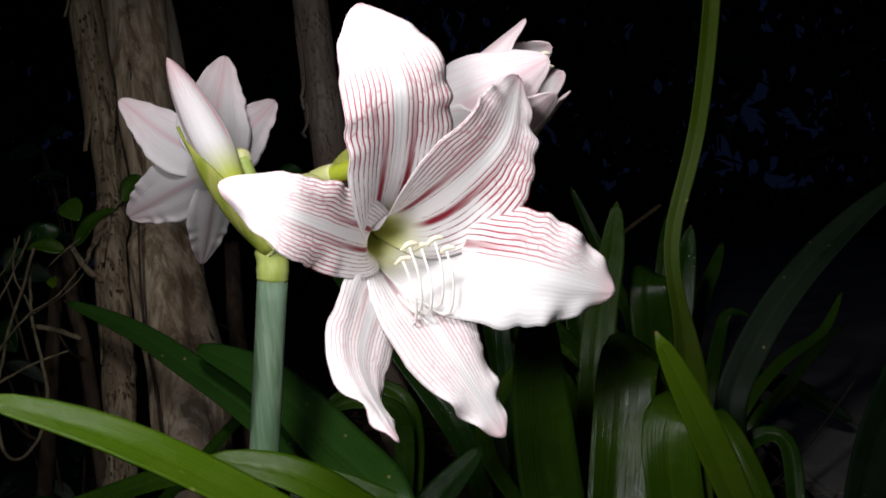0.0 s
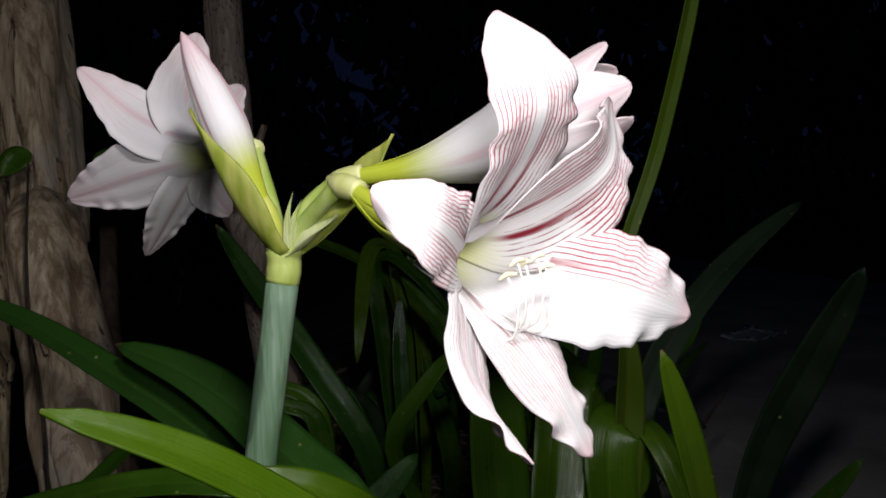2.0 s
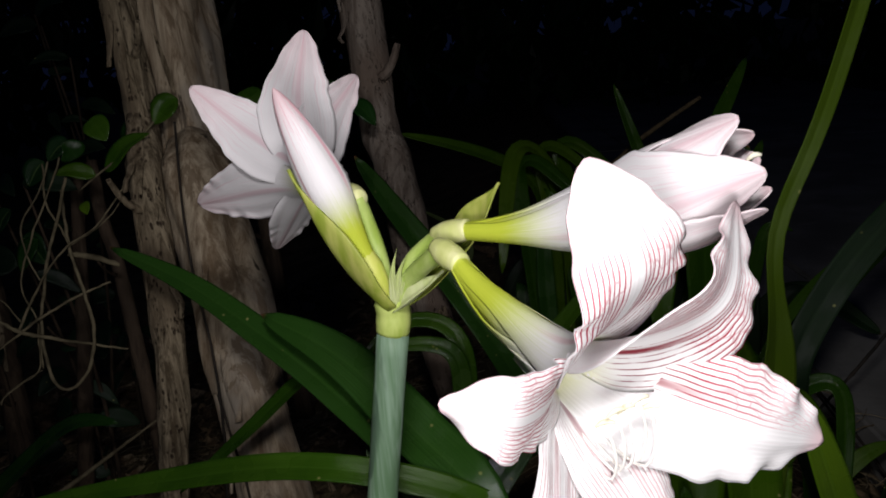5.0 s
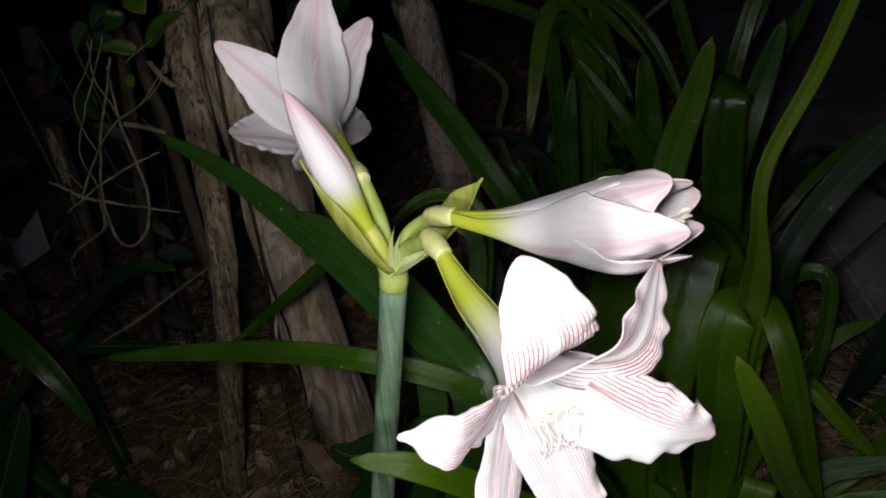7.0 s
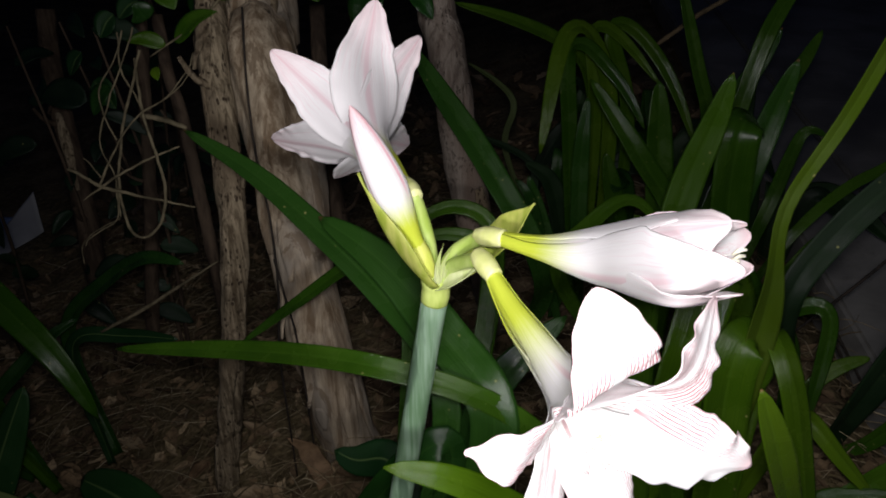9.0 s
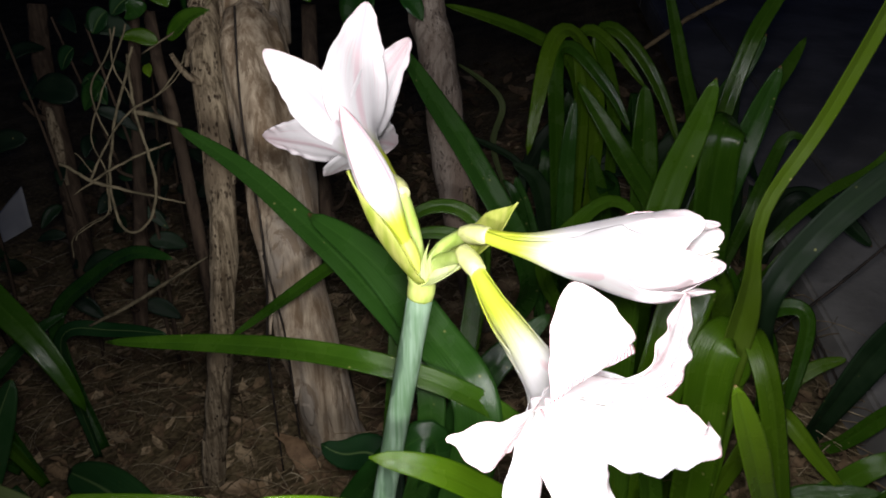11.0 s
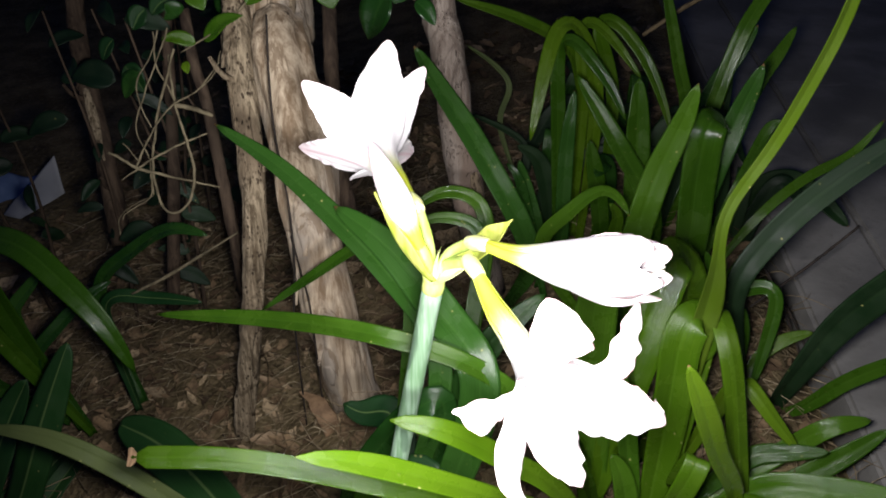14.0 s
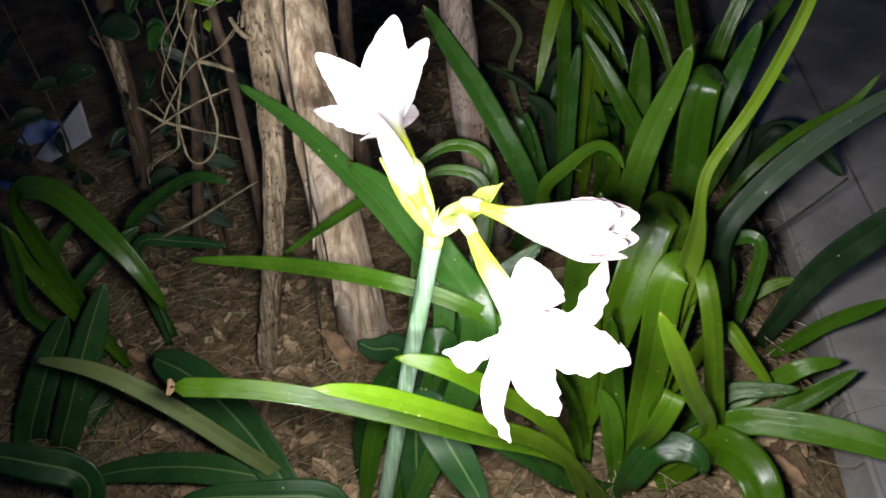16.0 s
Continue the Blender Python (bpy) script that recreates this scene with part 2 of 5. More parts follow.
def spline(pts, n):
    """Catmull-Rom curve through the points, n + 1 samples."""
    p = [V(x) for x in pts]
    p = [p[0] * 2 - p[1]] + p + [p[-1] * 2 - p[-2]]
    out = []
    segs = len(p) - 3
    for k in range(n + 1):
        s = min(k / n * segs, segs - 1e-6)
        i = int(s)
        t = s - i
        a, b, c, d = p[i:i + 4]
        out.append(0.5 * ((2 * b) + (c - a) * t + (2 * a - 5 * b + 4 * c - d) * t * t + (3 * b - a - 3 * c + d) * t ** 3))
    # even steps along the length
    acc = [0.0]
    for i in range(n):
        acc.append(acc[-1] + (out[i + 1] - out[i]).length)
    even = []
    j = 0
    for k in range(n + 1):
        s = acc[-1] * k / n
        while j < n - 1 and acc[j + 1] < s:
            j += 1
        f = (s - acc[j]) / max(acc[j + 1] - acc[j], 1e-9)
        even.append(out[j].lerp(out[j + 1], min(max(f, 0), 1)))
    return even, acc[-1]


def tangents(c):
    n = len(c)
    return [(c[min(i + 1, n - 1)] - c[max(i - 1, 0)]).normalized() for i in range(n)]


def smooth(a, b, x):
    t = min(max((x - a) / (b - a), 0), 1)
    return t * t * (3 - 2 * t)


def sheet(bm, rows, thick, uv_name="UVMap"):
    """A closed thin shell over a grid of (point, normal); the far side takes the second material."""
    uv = bm.loops.layers.uv.verify()
    nr, nc = len(rows), len(rows[0])
    top = [[bm.verts.new(p + n * thick * 0.5) for p, n in r] for r in rows]
    low = [[bm.verts.new(p - n * thick * 0.5) for p, n in r] for r in rows]

    def face(vs, idx, mi):
        try:
            f = bm.faces.new(vs)
        except ValueError:
            return
        f.material_index = mi
        for lp, (i, j) in zip(f.loops, idx):
            lp[uv].uv = (i / (nr - 1), j / (nc - 1))

    for i in range(nr - 1):
        for j in range(nc - 1):
            q = [(i, j), (i, j + 1), (i + 1, j + 1), (i + 1, j)]
            face([top[a][b] for a, b in q], q, 0)
            face([low[a][b] for a, b in reversed(q)], list(reversed(q)), 1)
    rim = [(0, j) for j in range(nc)] + [(i, nc - 1) for i in range(1, nr)] + \
          [(nr - 1, j) for j in range(nc - 2, -1, -1)] + [(i, 0) for i in range(nr - 2, 0, -1)]
    for k, (i, j) in enumerate(rim):
        a, b = rim[(k + 1) % len(rim)]
        face([top[a][b], top[i][j], low[i][j], low[a][b]], [(a, b), (i, j), (i, j), (a, b)], 1)


def tube(bm, pts, radii, n=24, sides=10, cap=True, wob=0.0, flat=1.0, flute=0.0):
    c, _ = spline(pts, n)
    t = tangents(c)
    ref = V((0, 0, 1)) if abs(t[0].z) < 0.8 else V((1, 0, 0))
    rings = []
    for i, (p, d) in enumerate(zip(c, t)):
        s = (ref - d * ref.dot(d)).normalized()
        ref = s
        w = d.cross(s)
        x = i / n * (len(radii) - 1)
        k = min(int(x), len(radii) - 2)
        r = radii[k] + (radii[k + 1] - radii[k]) * (x - k)
        ring = []
        for j in range(sides):
            a = 2 * math.pi * j / sides
            o = s * math.cos(a) + w * math.sin(a) * flat
            q = p + o * r * (1 + flute * (math.sin(3 * a + 1.3 * math.sin(i * 0.11)) + 0.6 * math.sin(7 * a + i * 0.09) + 0.4 * math.sin(11 * a - i * 0.05)))
            if wob:
                q += o * r * wob * noise.noise(V((q.x, q.y, q.z * 0.35)) * (1.1 / max(r, 0.004)))
            ring.append(bm.verts.new(q))
        rings.append(ring)
    for i in range(n):
        for j in range(sides):
            k = (j + 1) % sides
            bm.faces.new((rings[i][j], rings[i][k], rings[i + 1][k], rings[i + 1][j]))
    if cap:
        bm.faces.new(list(reversed(rings[0])))
        bm.faces.new(rings[-1])


def leaf(clump, width, pts, mat, face=(0.08, -0.66, 0.75), fold=0.27, twist=0.0, blunt=0.66, waist=0.0):
    """A strap leaf through the points, width in millimetres, its upper side towards face."""
    rng = random.Random(repr(pts))
    n, cols = 44, 10
    c, _ = spline(pts, n)
    for _ in range(5):
        c = [c[0]] + [c[i] * 0.5 + (c[i - 1] + c[i + 1]) * 0.25 for i in range(1, n)] + [c[-1]]
    t = tangents(c)
    face = V(face).normalized()
    sides = []
    for d in t:
        x = d.cross(face)
        if sides and x.dot(sides[-1]) < 0:
            x = -x
        sides.append(x if x.length > 0.3 or not sides else sides[-1])
    for _ in range(14):
        sides = [(sides[max(i - 1, 0)] + sides[i] * 2 + sides[min(i + 1, n)]) * 0.25 for i in range(n + 1)]
    bends = [t[max(i - 1, 0)].angle(t[min(i + 1, n)], 0.0) for i in range(n + 1)]
    rows = []
    ph = rng.random() * 6
    for i in range(n + 1):
        u = i / n
        side = (sides[i] - t[i] * sides[i].dot(t[i])).normalized()
        flat = 1.0 / (1.0 + 5.0 * max(bends[max(i - 2, 0):i + 3]))
        a = math.radians(twist) * (u - 0.4)
        nor = side.cross(t[i])
        side, nor = side * math.cos(a) + nor * math.sin(a), nor * math.cos(a) - side * math.sin(a)
        w = width * 0.0005 * (0.55 + 0.45 * smooth(0.0, 0.5, u)) * math.sqrt(max(1 - max((u - blunt) / (1 - blunt), 0) ** 1.9, 0.0))
        w = max(w * (1 - waist * smooth(0.40, 0.52, u)), 0.0006)
        row = []
        for j in range(cols + 1):
            v = j / cols * 2 - 1
            lift = flat * fold * w * (abs(v) ** 1.5) * (1.6 - u) + 0.05 * w * math.sin(u * 11 + ph + 2.2 * v) * abs(v)
            rib = -0.09 * w * math.exp(-(v / 0.16) ** 2) + 0.042 * w * math.cos(v * 15.0 + ph)
            row.append((c[i] + side * (w * v) + nor * (lift + rib), nor))
        rows.append(row)
    bm = bmesh.new()
    sheet(bm, rows, 0.0012)
    return part("leaf", bm, [mat, mat], clump)


def tepal(flower, joint, axis, tip, limb, mats, width=24, r0=0.0035, throat=0.017, ruffle=0.0034, reflex=0.25, seed=0, lift=0.0,
          hook=0.0, flat=3.2, broad=0.62, tipped=1.6, neck=0.66, sag=0.0):
    """One petal: from the joint along the tube, out over the limb point to the tip."""
    joint, axis, tip, limb = V(joint), V(axis), V(tip), V(limb)
    length = axis.length
    ax = axis.normalized()
    rad = limb - joint
    rad = (rad - ax * rad.dot(ax)).normalized()
    down = V((0, 0, -sag))
    pts = [joint + rad * r0, joint + ax * length * 0.24 + rad * (0.0062 + lift) + down * 0.75,
           joint + ax * length * neck + rad * (throat * 0.72 + lift) + down, limb, tip]
    n, cols = 96, 20
    c, _ = spline(pts, n)
    t = tangents(c)
    azi = ax.cross(rad)
    rng = random.Random(seed)
    ph, ph2 = rng.random() * 6, rng.random() * 6
    rows = []
    for i in range(n + 1):
        u = i / n
        side = (azi - t[i] * azi.dot(t[i])).normalized()
        nor = side.cross(t[i])
        if i == 0:
            sign = -1 if nor.dot(-rad + ax * 0.6) < 0 else 1
        nor = nor * sign
        d = c[i] - joint
        s = d.dot(ax) / length
        bow = (0.75 * smooth(0, 0.24, s) + 0.25 * smooth(0.24, neck, s)) * (1 - smooth(neck, 1.0, s))
        r = (d - ax * d.dot(ax) - down * bow).length
        prof = 0.22 + 0.78 * smooth(0.12, broad, u)
        prof *= 0.05 + 0.95 * max(1 - max((u - broad - 0.04) / (0.96 - broad), 0) ** tipped, 0.0) ** 0.72
        w = width * 0.001 * prof
        full = min(prof * 1.2, 1.0)
        w = min(w, max(r, 0.003) * 1.65) if u < 0.5 else w
        curve = max(r, 0.0035) * (1 + flat * smooth(0.45, 0.85, u))
        row = []
        for j in range(cols + 1):
            v = j / cols * 2 - 1
            edge = 1 + 0.020 * math.sin(u * 46 + ph * (1 if v > 0 else 2)) * smooth(0.5, 0.75, u) + 0.018 * math.sin(u * 83 + ph2) * smooth(0.6, 0.9, u)
            edge += 0.07 * noise.noise(V((u * 30, 3.1 if v > 0 else 7.7, ph * 3))) * smooth(0.6, 0.85, u)
            a = max(min(v * w * edge / curve, 2.6), -2.6)
            q = c[i] + side * (curve * math.sin(a)) + nor * (curve * (1 - math.cos(a)))
            out = smooth(0.55, 0.95, u)
            q -= nor * (reflex * w * abs(v) ** 2.2 * out)
            q += nor * (ruffle * full * out * abs(v) ** 3 * math.sin(u * 44 + 2.5 * math.sin(u * 17 + ph2) + ph + (0 if v > 0 else 1.7)))
            q += nor * (0.0004 * full * smooth(0.3, 0.6, u) * math.cos(v * 9.5 + ph2 * 0.2))
            q -= nor * (0.0007 * full * math.exp(-(v / 0.12) ** 2) * smooth(0.3, 0.6, u))
            q += nor * hook * smooth(0.9, 1.0, u) ** 2
            row.append((q, nor))
        rows.append(row)
    bm = bmesh.new()
    sheet(bm, rows, 0.0007)
    return part("petal", bm, mats, flower)


def solid_spathe(name, parent, pts, width, face, mat, label, cup=0.9, late=0.45):
    n, cols = 22, 8
    c, _ = spline(pts, n)
    t = tangents(c)
    face = V(face).normalized()
    rows = []
    for i in range(n + 1):
        u = i / n
        side = t[i].cross(face)
        side.normalize()
        nor = side.cross(t[i])
        w = width * 0.0005 * (0.55 + 0.45 * smooth(0, 0.35, u)) * max(1 - smooth(late, 1.02, u), 0.02)
        row = []
        for j in range(cols + 1):
            v = j / cols * 2 - 1
            row.append((c[i] + side * (w * v) + nor * (cup * w * abs(v) ** 1.8 + 0.0005 * math.sin(9 * u + 4 * v)), nor))
        rows.append(row)
    bm = bmesh.new()
    sheet(bm, rows, 0.0009)
    return part(name, bm, [mat, mat], parent, label)


# ---- ground, concrete
def ground_height(x, y):
    z = 0.11 + 0.25 * x
    z = max(z, -0.06 + 0.02 * x) if x < -0.6 else z
    z = min(z, 0.215)
    return z


def soil():
    m, nt, b = material("soil", 0.95, 0.2)
    o = coords(nt)
    big, fine = grain(nt, o, 9.0, 5), grain(nt, o, 70.0, 6, 0.7)
    chips = cells(nt, o, 85.0)
    col = blend(nt, ramp(nt, big, 0.35, 0.7), (0.092, 0.070, 0.034, 1), (0.215, 0.166, 0.084, 1))
    col = blend(nt, ramp(nt, fine, 0.45, 0.75, 0.0, 0.7), col, (0.33, 0.25, 0.15, 1))
    put(nt, b.inputs["Base Color"], col)
    bump(nt, b, calc(nt, "ADD", fine, calc(nt, "MULTIPLY", chips, 0.6)), 0.9, 0.01)
    return m


soil_mat = soil()
bm = bmesh.new()
xs = [-60, -25, -10, -5, -3, -2, -1.5] + [-1.2 + 0.03 * i for i in range(57)] + [0.6, 0.8, 1.2, 2, 4, 10, 25, 60]
ys = [-60, -25, -8, -3, -1.5, -0.8] + [-0.5 + 0.03 * i for i in range(67)] + [1.7, 2.2, 3, 5, 9, 20, 60]
grid = []
for x in xs:
    col = []
    for y in ys:
        p = V((x, y, 0))
        h = ground_height(x, y) + (0.012 * noise.noise(p * 9) + 0.007 * noise.noise(p * 31) if abs(x) < 1.3 and y < 1.6 else 0)
        if x > 0.47:
            h -= 0.05
        col.append(bm.verts.new((x, y, h)))
    grid.append(col)
for i in range(len(xs) - 1):
    for j in range(len(ys) - 1):
        bm.faces.new((grid[i][j], grid[i + 1][j], grid[i + 1][j + 1], grid[i][j + 1]))
ground = part("ground", bm, soil_mat, None)
tagged(ground, "bare brown garden soil under dry leaf litter", "ground", kind="structure")


def concrete():
    m, nt, b = material("concrete", 0.8, 0.3)
    o = coords(nt)
    big, fine = grain(nt, o, 5.0, 5), grain(nt, o, 90.0, 5, 0.7)
    col = blend(nt, ramp(nt, big, 0.35, 0.68), (0.158, 0.155, 0.142, 1), (0.262, 0.256, 0.238, 1))
    col = blend(nt, ramp(nt, fine, 0.5, 0.8, 0.0, 0.5), col, (0.12, 0.11, 0.10, 1))
    scuff = ramp(nt, grain(nt, coords(nt, "Object", (3, 14, 3)), 1.0, 5, 0.7, 0.8), 0.60, 0.68)
    col = blend(nt, calc(nt, "MULTIPLY", scuff, 0.5), col, (0.30, 0.285, 0.26, 1))
    put(nt, b.inputs["Base Color"], col)
    bump(nt, b, fine, 0.4, 0.002)
    return m


concrete_mat = concrete()


def block(bm, x0, x1, y0, y1, z0, z1, bevel=0.006):
    r = bmesh.ops.create_cube(bm, size=1.0, matrix=Matrix.LocRotScale(((x0 + x1) / 2, (y0 + y1) / 2, (z0 + z1) / 2), None, (x1 - x0, y1 - y0, z1 - z0)))
    bmesh.ops.bevel(bm, geom=list({e for v in r["verts"] for e in v.link_edges}), offset=bevel, segments=2, affect="EDGES")


slab = thing("pavement", (0.5, 0.5, 0.1), "grey worn concrete slabs beside the bed", "pavement", kind="structure")
for k, (ya, yb) in enumerate(((-2.0, 0.236), (0.240, 2.8), (2.804, 6.0))):
    for j, (xa, xb) in enumerate(((0.50, 0.655), (0.659, 2.4))):
        bm = bmesh.new()
        block(bm, xa, xb, ya, yb, 0.06, 0.24 + 0.001 * ((k + j) % 3))
        part("slab", bm, concrete_mat, slab, smooth=False)


# ---- trunks
def bark(name, a, b_, c_, scale=1.0, flecks=0.0, slits=0.0):
    m, nt, b = material(name, 0.85, 0.25)
    o = coords(nt, "Object", (70 * scale, 70 * scale, 4.5 * scale))
    streak, big = grain(nt, o, 1.0, 7, 0.70, 0.35), grain(nt, coords(nt, "Object", (14, 14, 6)), 1.0, 5)
    col = blend(nt, ramp(nt, streak, 0.35, 0.65), a, b_)
    col = blend(nt, ramp(nt, big, 0.46, 0.62, 0.0, 0.85), col, c_)
    peel = ramp(nt, grain(nt, coords(nt, "Object", (22, 22, 9)), 1.0, 6, 0.7, 1.2), 0.54, 0.60, 0.0, 0.7)
    col = blend(nt, peel, col, tuple(x * 0.8 for x in a[:3]) + (1,))
    height = streak
    if flecks:
        f = cells(nt, coords(nt, "Object", (210, 210, 120)), 1.0)
        spot = calc(nt, "MULTIPLY", ramp(nt, f, 0.18, 0.42, 1.0, 0.0), ramp(nt, grain(nt, coords(nt, "Object"), 60.0, 3), 0.42, 0.6))
        col = blend(nt, calc(nt, "MULTIPLY", spot, flecks), col, (0.05, 0.032, 0.02, 1))
        height = calc(nt, "SUBTRACT", streak, calc(nt, "MULTIPLY", spot, 0.6))
    if slits:
        slit = calc(nt, "MULTIPLY", ramp(nt, grain(nt, coords(nt, "Object", (70, 70, 4)), 1.0, 5, 0.6, 0.8), 0.60, 0.66),
                    ramp(nt, grain(nt, coords(nt, "Object"), 9.0, 2), 0.45, 0.60))
        col = blend(nt, calc(nt, "MULTIPLY", slit, slits), col, (0.03, 0.02, 0.014, 1))
        height = calc(nt, "SUBTRACT", height, calc(nt, "MULTIPLY", slit, 0.3))
    put(nt, b.inputs["Base Color"], col)
    bump(nt, b, height, 0.9, 0.005)
    return m


bark_pale = bark("bark_pale", (0.190, 0.132, 0.078, 1), (0.545, 0.450, 0.320, 1), (0.3192, 0.2812, 0.228, 1), 1.0, 0.0, 0.9)
bark_rough = bark("bark_rough", (0.090, 0.066, 0.038, 1), (0.380, 0.310, 0.205, 1), (0.190, 0.145, 0.092, 1), 2.0, 0.95)
bark_grey = bark("bark_grey", (0.114, 0.0874, 0.0684, 1), (0.2584, 0.2204, 0.1824, 1), (0.152, 0.114, 0.0874, 1), 1.0, 0.08)
bark_dark = bark("bark_dark", (0.0342, 0.0228, 0.0152, 1), (0.095, 0.0669, 0.0441, 1), (0.0494, 0.035, 0.0228, 1))


def trunk(pts, radii, mat, label, sides=20, wob=0.18, n=44, strips=0, stubs=0, flute=0.04):
    base = V(pts[0])
    t = thing("tree", base, label, "tree")
    bm = bmesh.new()
    tube(bm, pts, radii, n, sides, True, wob, 1.0, flute)
    part("trunk", bm, mat, t)
    r = random.Random(len(label))
    c, _ = spline(pts, 60)
    d = tangents(c)
    for k in range(strips + stubs):
        i = r.randrange(8, 42)
        x = i / 60 * (len(radii) - 1)
        rad = radii[int(x)]
        a = r.uniform(-2.6, -0.3)
        out = V((math.cos(a), math.sin(a), 0))
        out = (out - d[i] * out.dot(d[i])).normalized()
        bm = bmesh.new()
        if k < strips:
            side = d[i].cross(out)
            l, w = r.uniform(0.04, 0.16), r.uniform(0.003, 0.011)
            rows = []
            for p in range(9):
                u = p / 8
                curl = out * (rad * 1.03 + 0.0015 + r.uniform(0.3, 1.0) * 0.012 * smooth(0.55, 1.0, u) * (k % 3 == 0))
                ww = w * (0.35 + 0.65 * math.sin(math.pi * min(u + 0.1, 1)))
                rows.append([(c[i] + d[i] * (l * (0.5 - u)) + curl + side * (ww * v) - out * (0.15 * ww * v * v), out) for v in (-1, -0.5, 0, 0.5, 1)])
            sheet(bm, rows, 0.0022)
            m = bark_rough if k % 3 == 1 else mat
            part("bark_strip", bm, [m, m], t)
        else:
            q = c[i] + out * rad * 0.7
            tube(bm, [q, q + out * 0.02 + V((0, 0, 0.012)), q + out * 0.034 + V((0, 0, 0.034))], [rad * 0.30, rad * 0.22, rad * 0.16], 8, 8, True, 0.3)
            part("branch_stub", bm, mat, t)
    return t


trunk([(-0.149, 0.400, -0.057), (-0.178, 0.400, 0.080), (-0.201, 0.390, 0.257), (-0.221, 0.410, 0.398), (-0.243, 0.450, 0.511), (-0.269, 0.500, 0.613), (-0.294, 0.560, 0.723), (-0.420, 0.680, 1.600)],
      [0.042, 0.038, 0.041, 0.048, 0.058, 0.060, 0.050], bark_pale, "pale peeling leaning tree trunk rising from the litter", 56, 0.30, 90, 22, 2, 0.055)
trunk([(-0.374, 0.340, -0.167), (-0.337, 0.350, 0.094), (-0.305, 0.360, 0.279), (-0.291, 0.380, 0.410), (-0.295, 0.410, 0.536), (-0.306, 0.440, 0.633), (-0.318, 0.480, 0.742), (-0.380, 0.550, 1.500)],
      [0.0155, 0.0150, 0.0155, 0.0165, 0.017, 0.016, 0.014], bark_rough, "thin rough-barked stem beside the pale trunk", 28, 0.24, 110, 14, 2, 0.06)
trunk([(0.022, 0.560, 0.187), (-0.011, 0.550, 0.329), (-0.039, 0.550, 0.477), (-0.057, 0.570, 0.599), (-0.078, 0.600, 0.720), (-0.120, 0.700, 1.600)],
      [0.026, 0.024, 0.023, 0.023, 0.020], bark_grey, "grey-brown slender tree trunk behind the flowers", 16, 0.12, 44, 5, 1)
trunk([(-0.386, 0.520, 0.172), (-0.394, 0.530, 0.314), (-0.410, 0.550, 0.494), (-0.424, 0.560, 0.554), (-0.434, 0.580, 0.626)],
      [0.010, 0.0095, 0.0085, 0.008], bark_dark, "thin brown sapling among the vines", 10, 0.15, 30, 0, 2)
trunk([(-0.714, 0.720, 0.118), (-0.721, 0.750, 0.284), (-0.738, 0.780, 0.395), (-0.748, 0.800, 0.479), (-0.745, 0.820, 0.575)],
      [0.020, 0.019, 0.017, 0.015], bark_dark, "dark brown trunk deep in the shade", 12, 0.15, 30, 3, 2)
trunk([(-0.565, 0.600, 0.065), (-0.532, 0.610, 0.257), (-0.517, 0.630, 0.394), (-0.512, 0.660, 0.523), (-0.507, 0.680, 0.609)],
      [0.012, 0.011, 0.010, 0.009], bark_dark, "dark thin stem behind the vines", 10, 0.15, 30, 0, 2)
trunk([(-0.220, 0.620, 0.243), (-0.239, 0.640, 0.388), (-0.248, 0.660, 0.500), (-0.255, 0.700, 0.614)],
      [0.014, 0.013, 0.012, 0.011], bark_dark, "dark stem close behind the pale trunk", 10, 0.15, 30, 0, 2)


# ---- the flowering plant
plant = thing("amaryllis", (-0.078, 0.0, 0.10), "white red-veined amaryllis in flower on a pale green stem", "plant")
p_clump = plant
NODE = V((0, 0, 0.60))

bm = bmesh.new()
tube(bm, [(-0.079, 0, 0.09), (-0.055, 0, 0.25), (-0.030, 0, 0.41), (-0.010, 0, 0.537), (0.0, 0, 0.60)],
     [0.0095, 0.0090, 0.0085, 0.0081, 0.0081], 40, 20, True, 0.03)
part("flower_stem", bm, stem_mat, plant, "pale blue-green streaked flower stem")
bm = bmesh.new()
tube(bm, [(-0.0004, 0, 0.5985), (0.0003, 0, 0.602), (0.001, 0, 0.608), (0.001, 0, 0.614), (0.001, 0, 0.620)],
     [0.0083, 0.0089, 0.0086, 0.0092, 0.0060], 14, 20, True, 0.05)
part("stem_head", bm, node_mat, plant, "yellow-green swollen stem head")


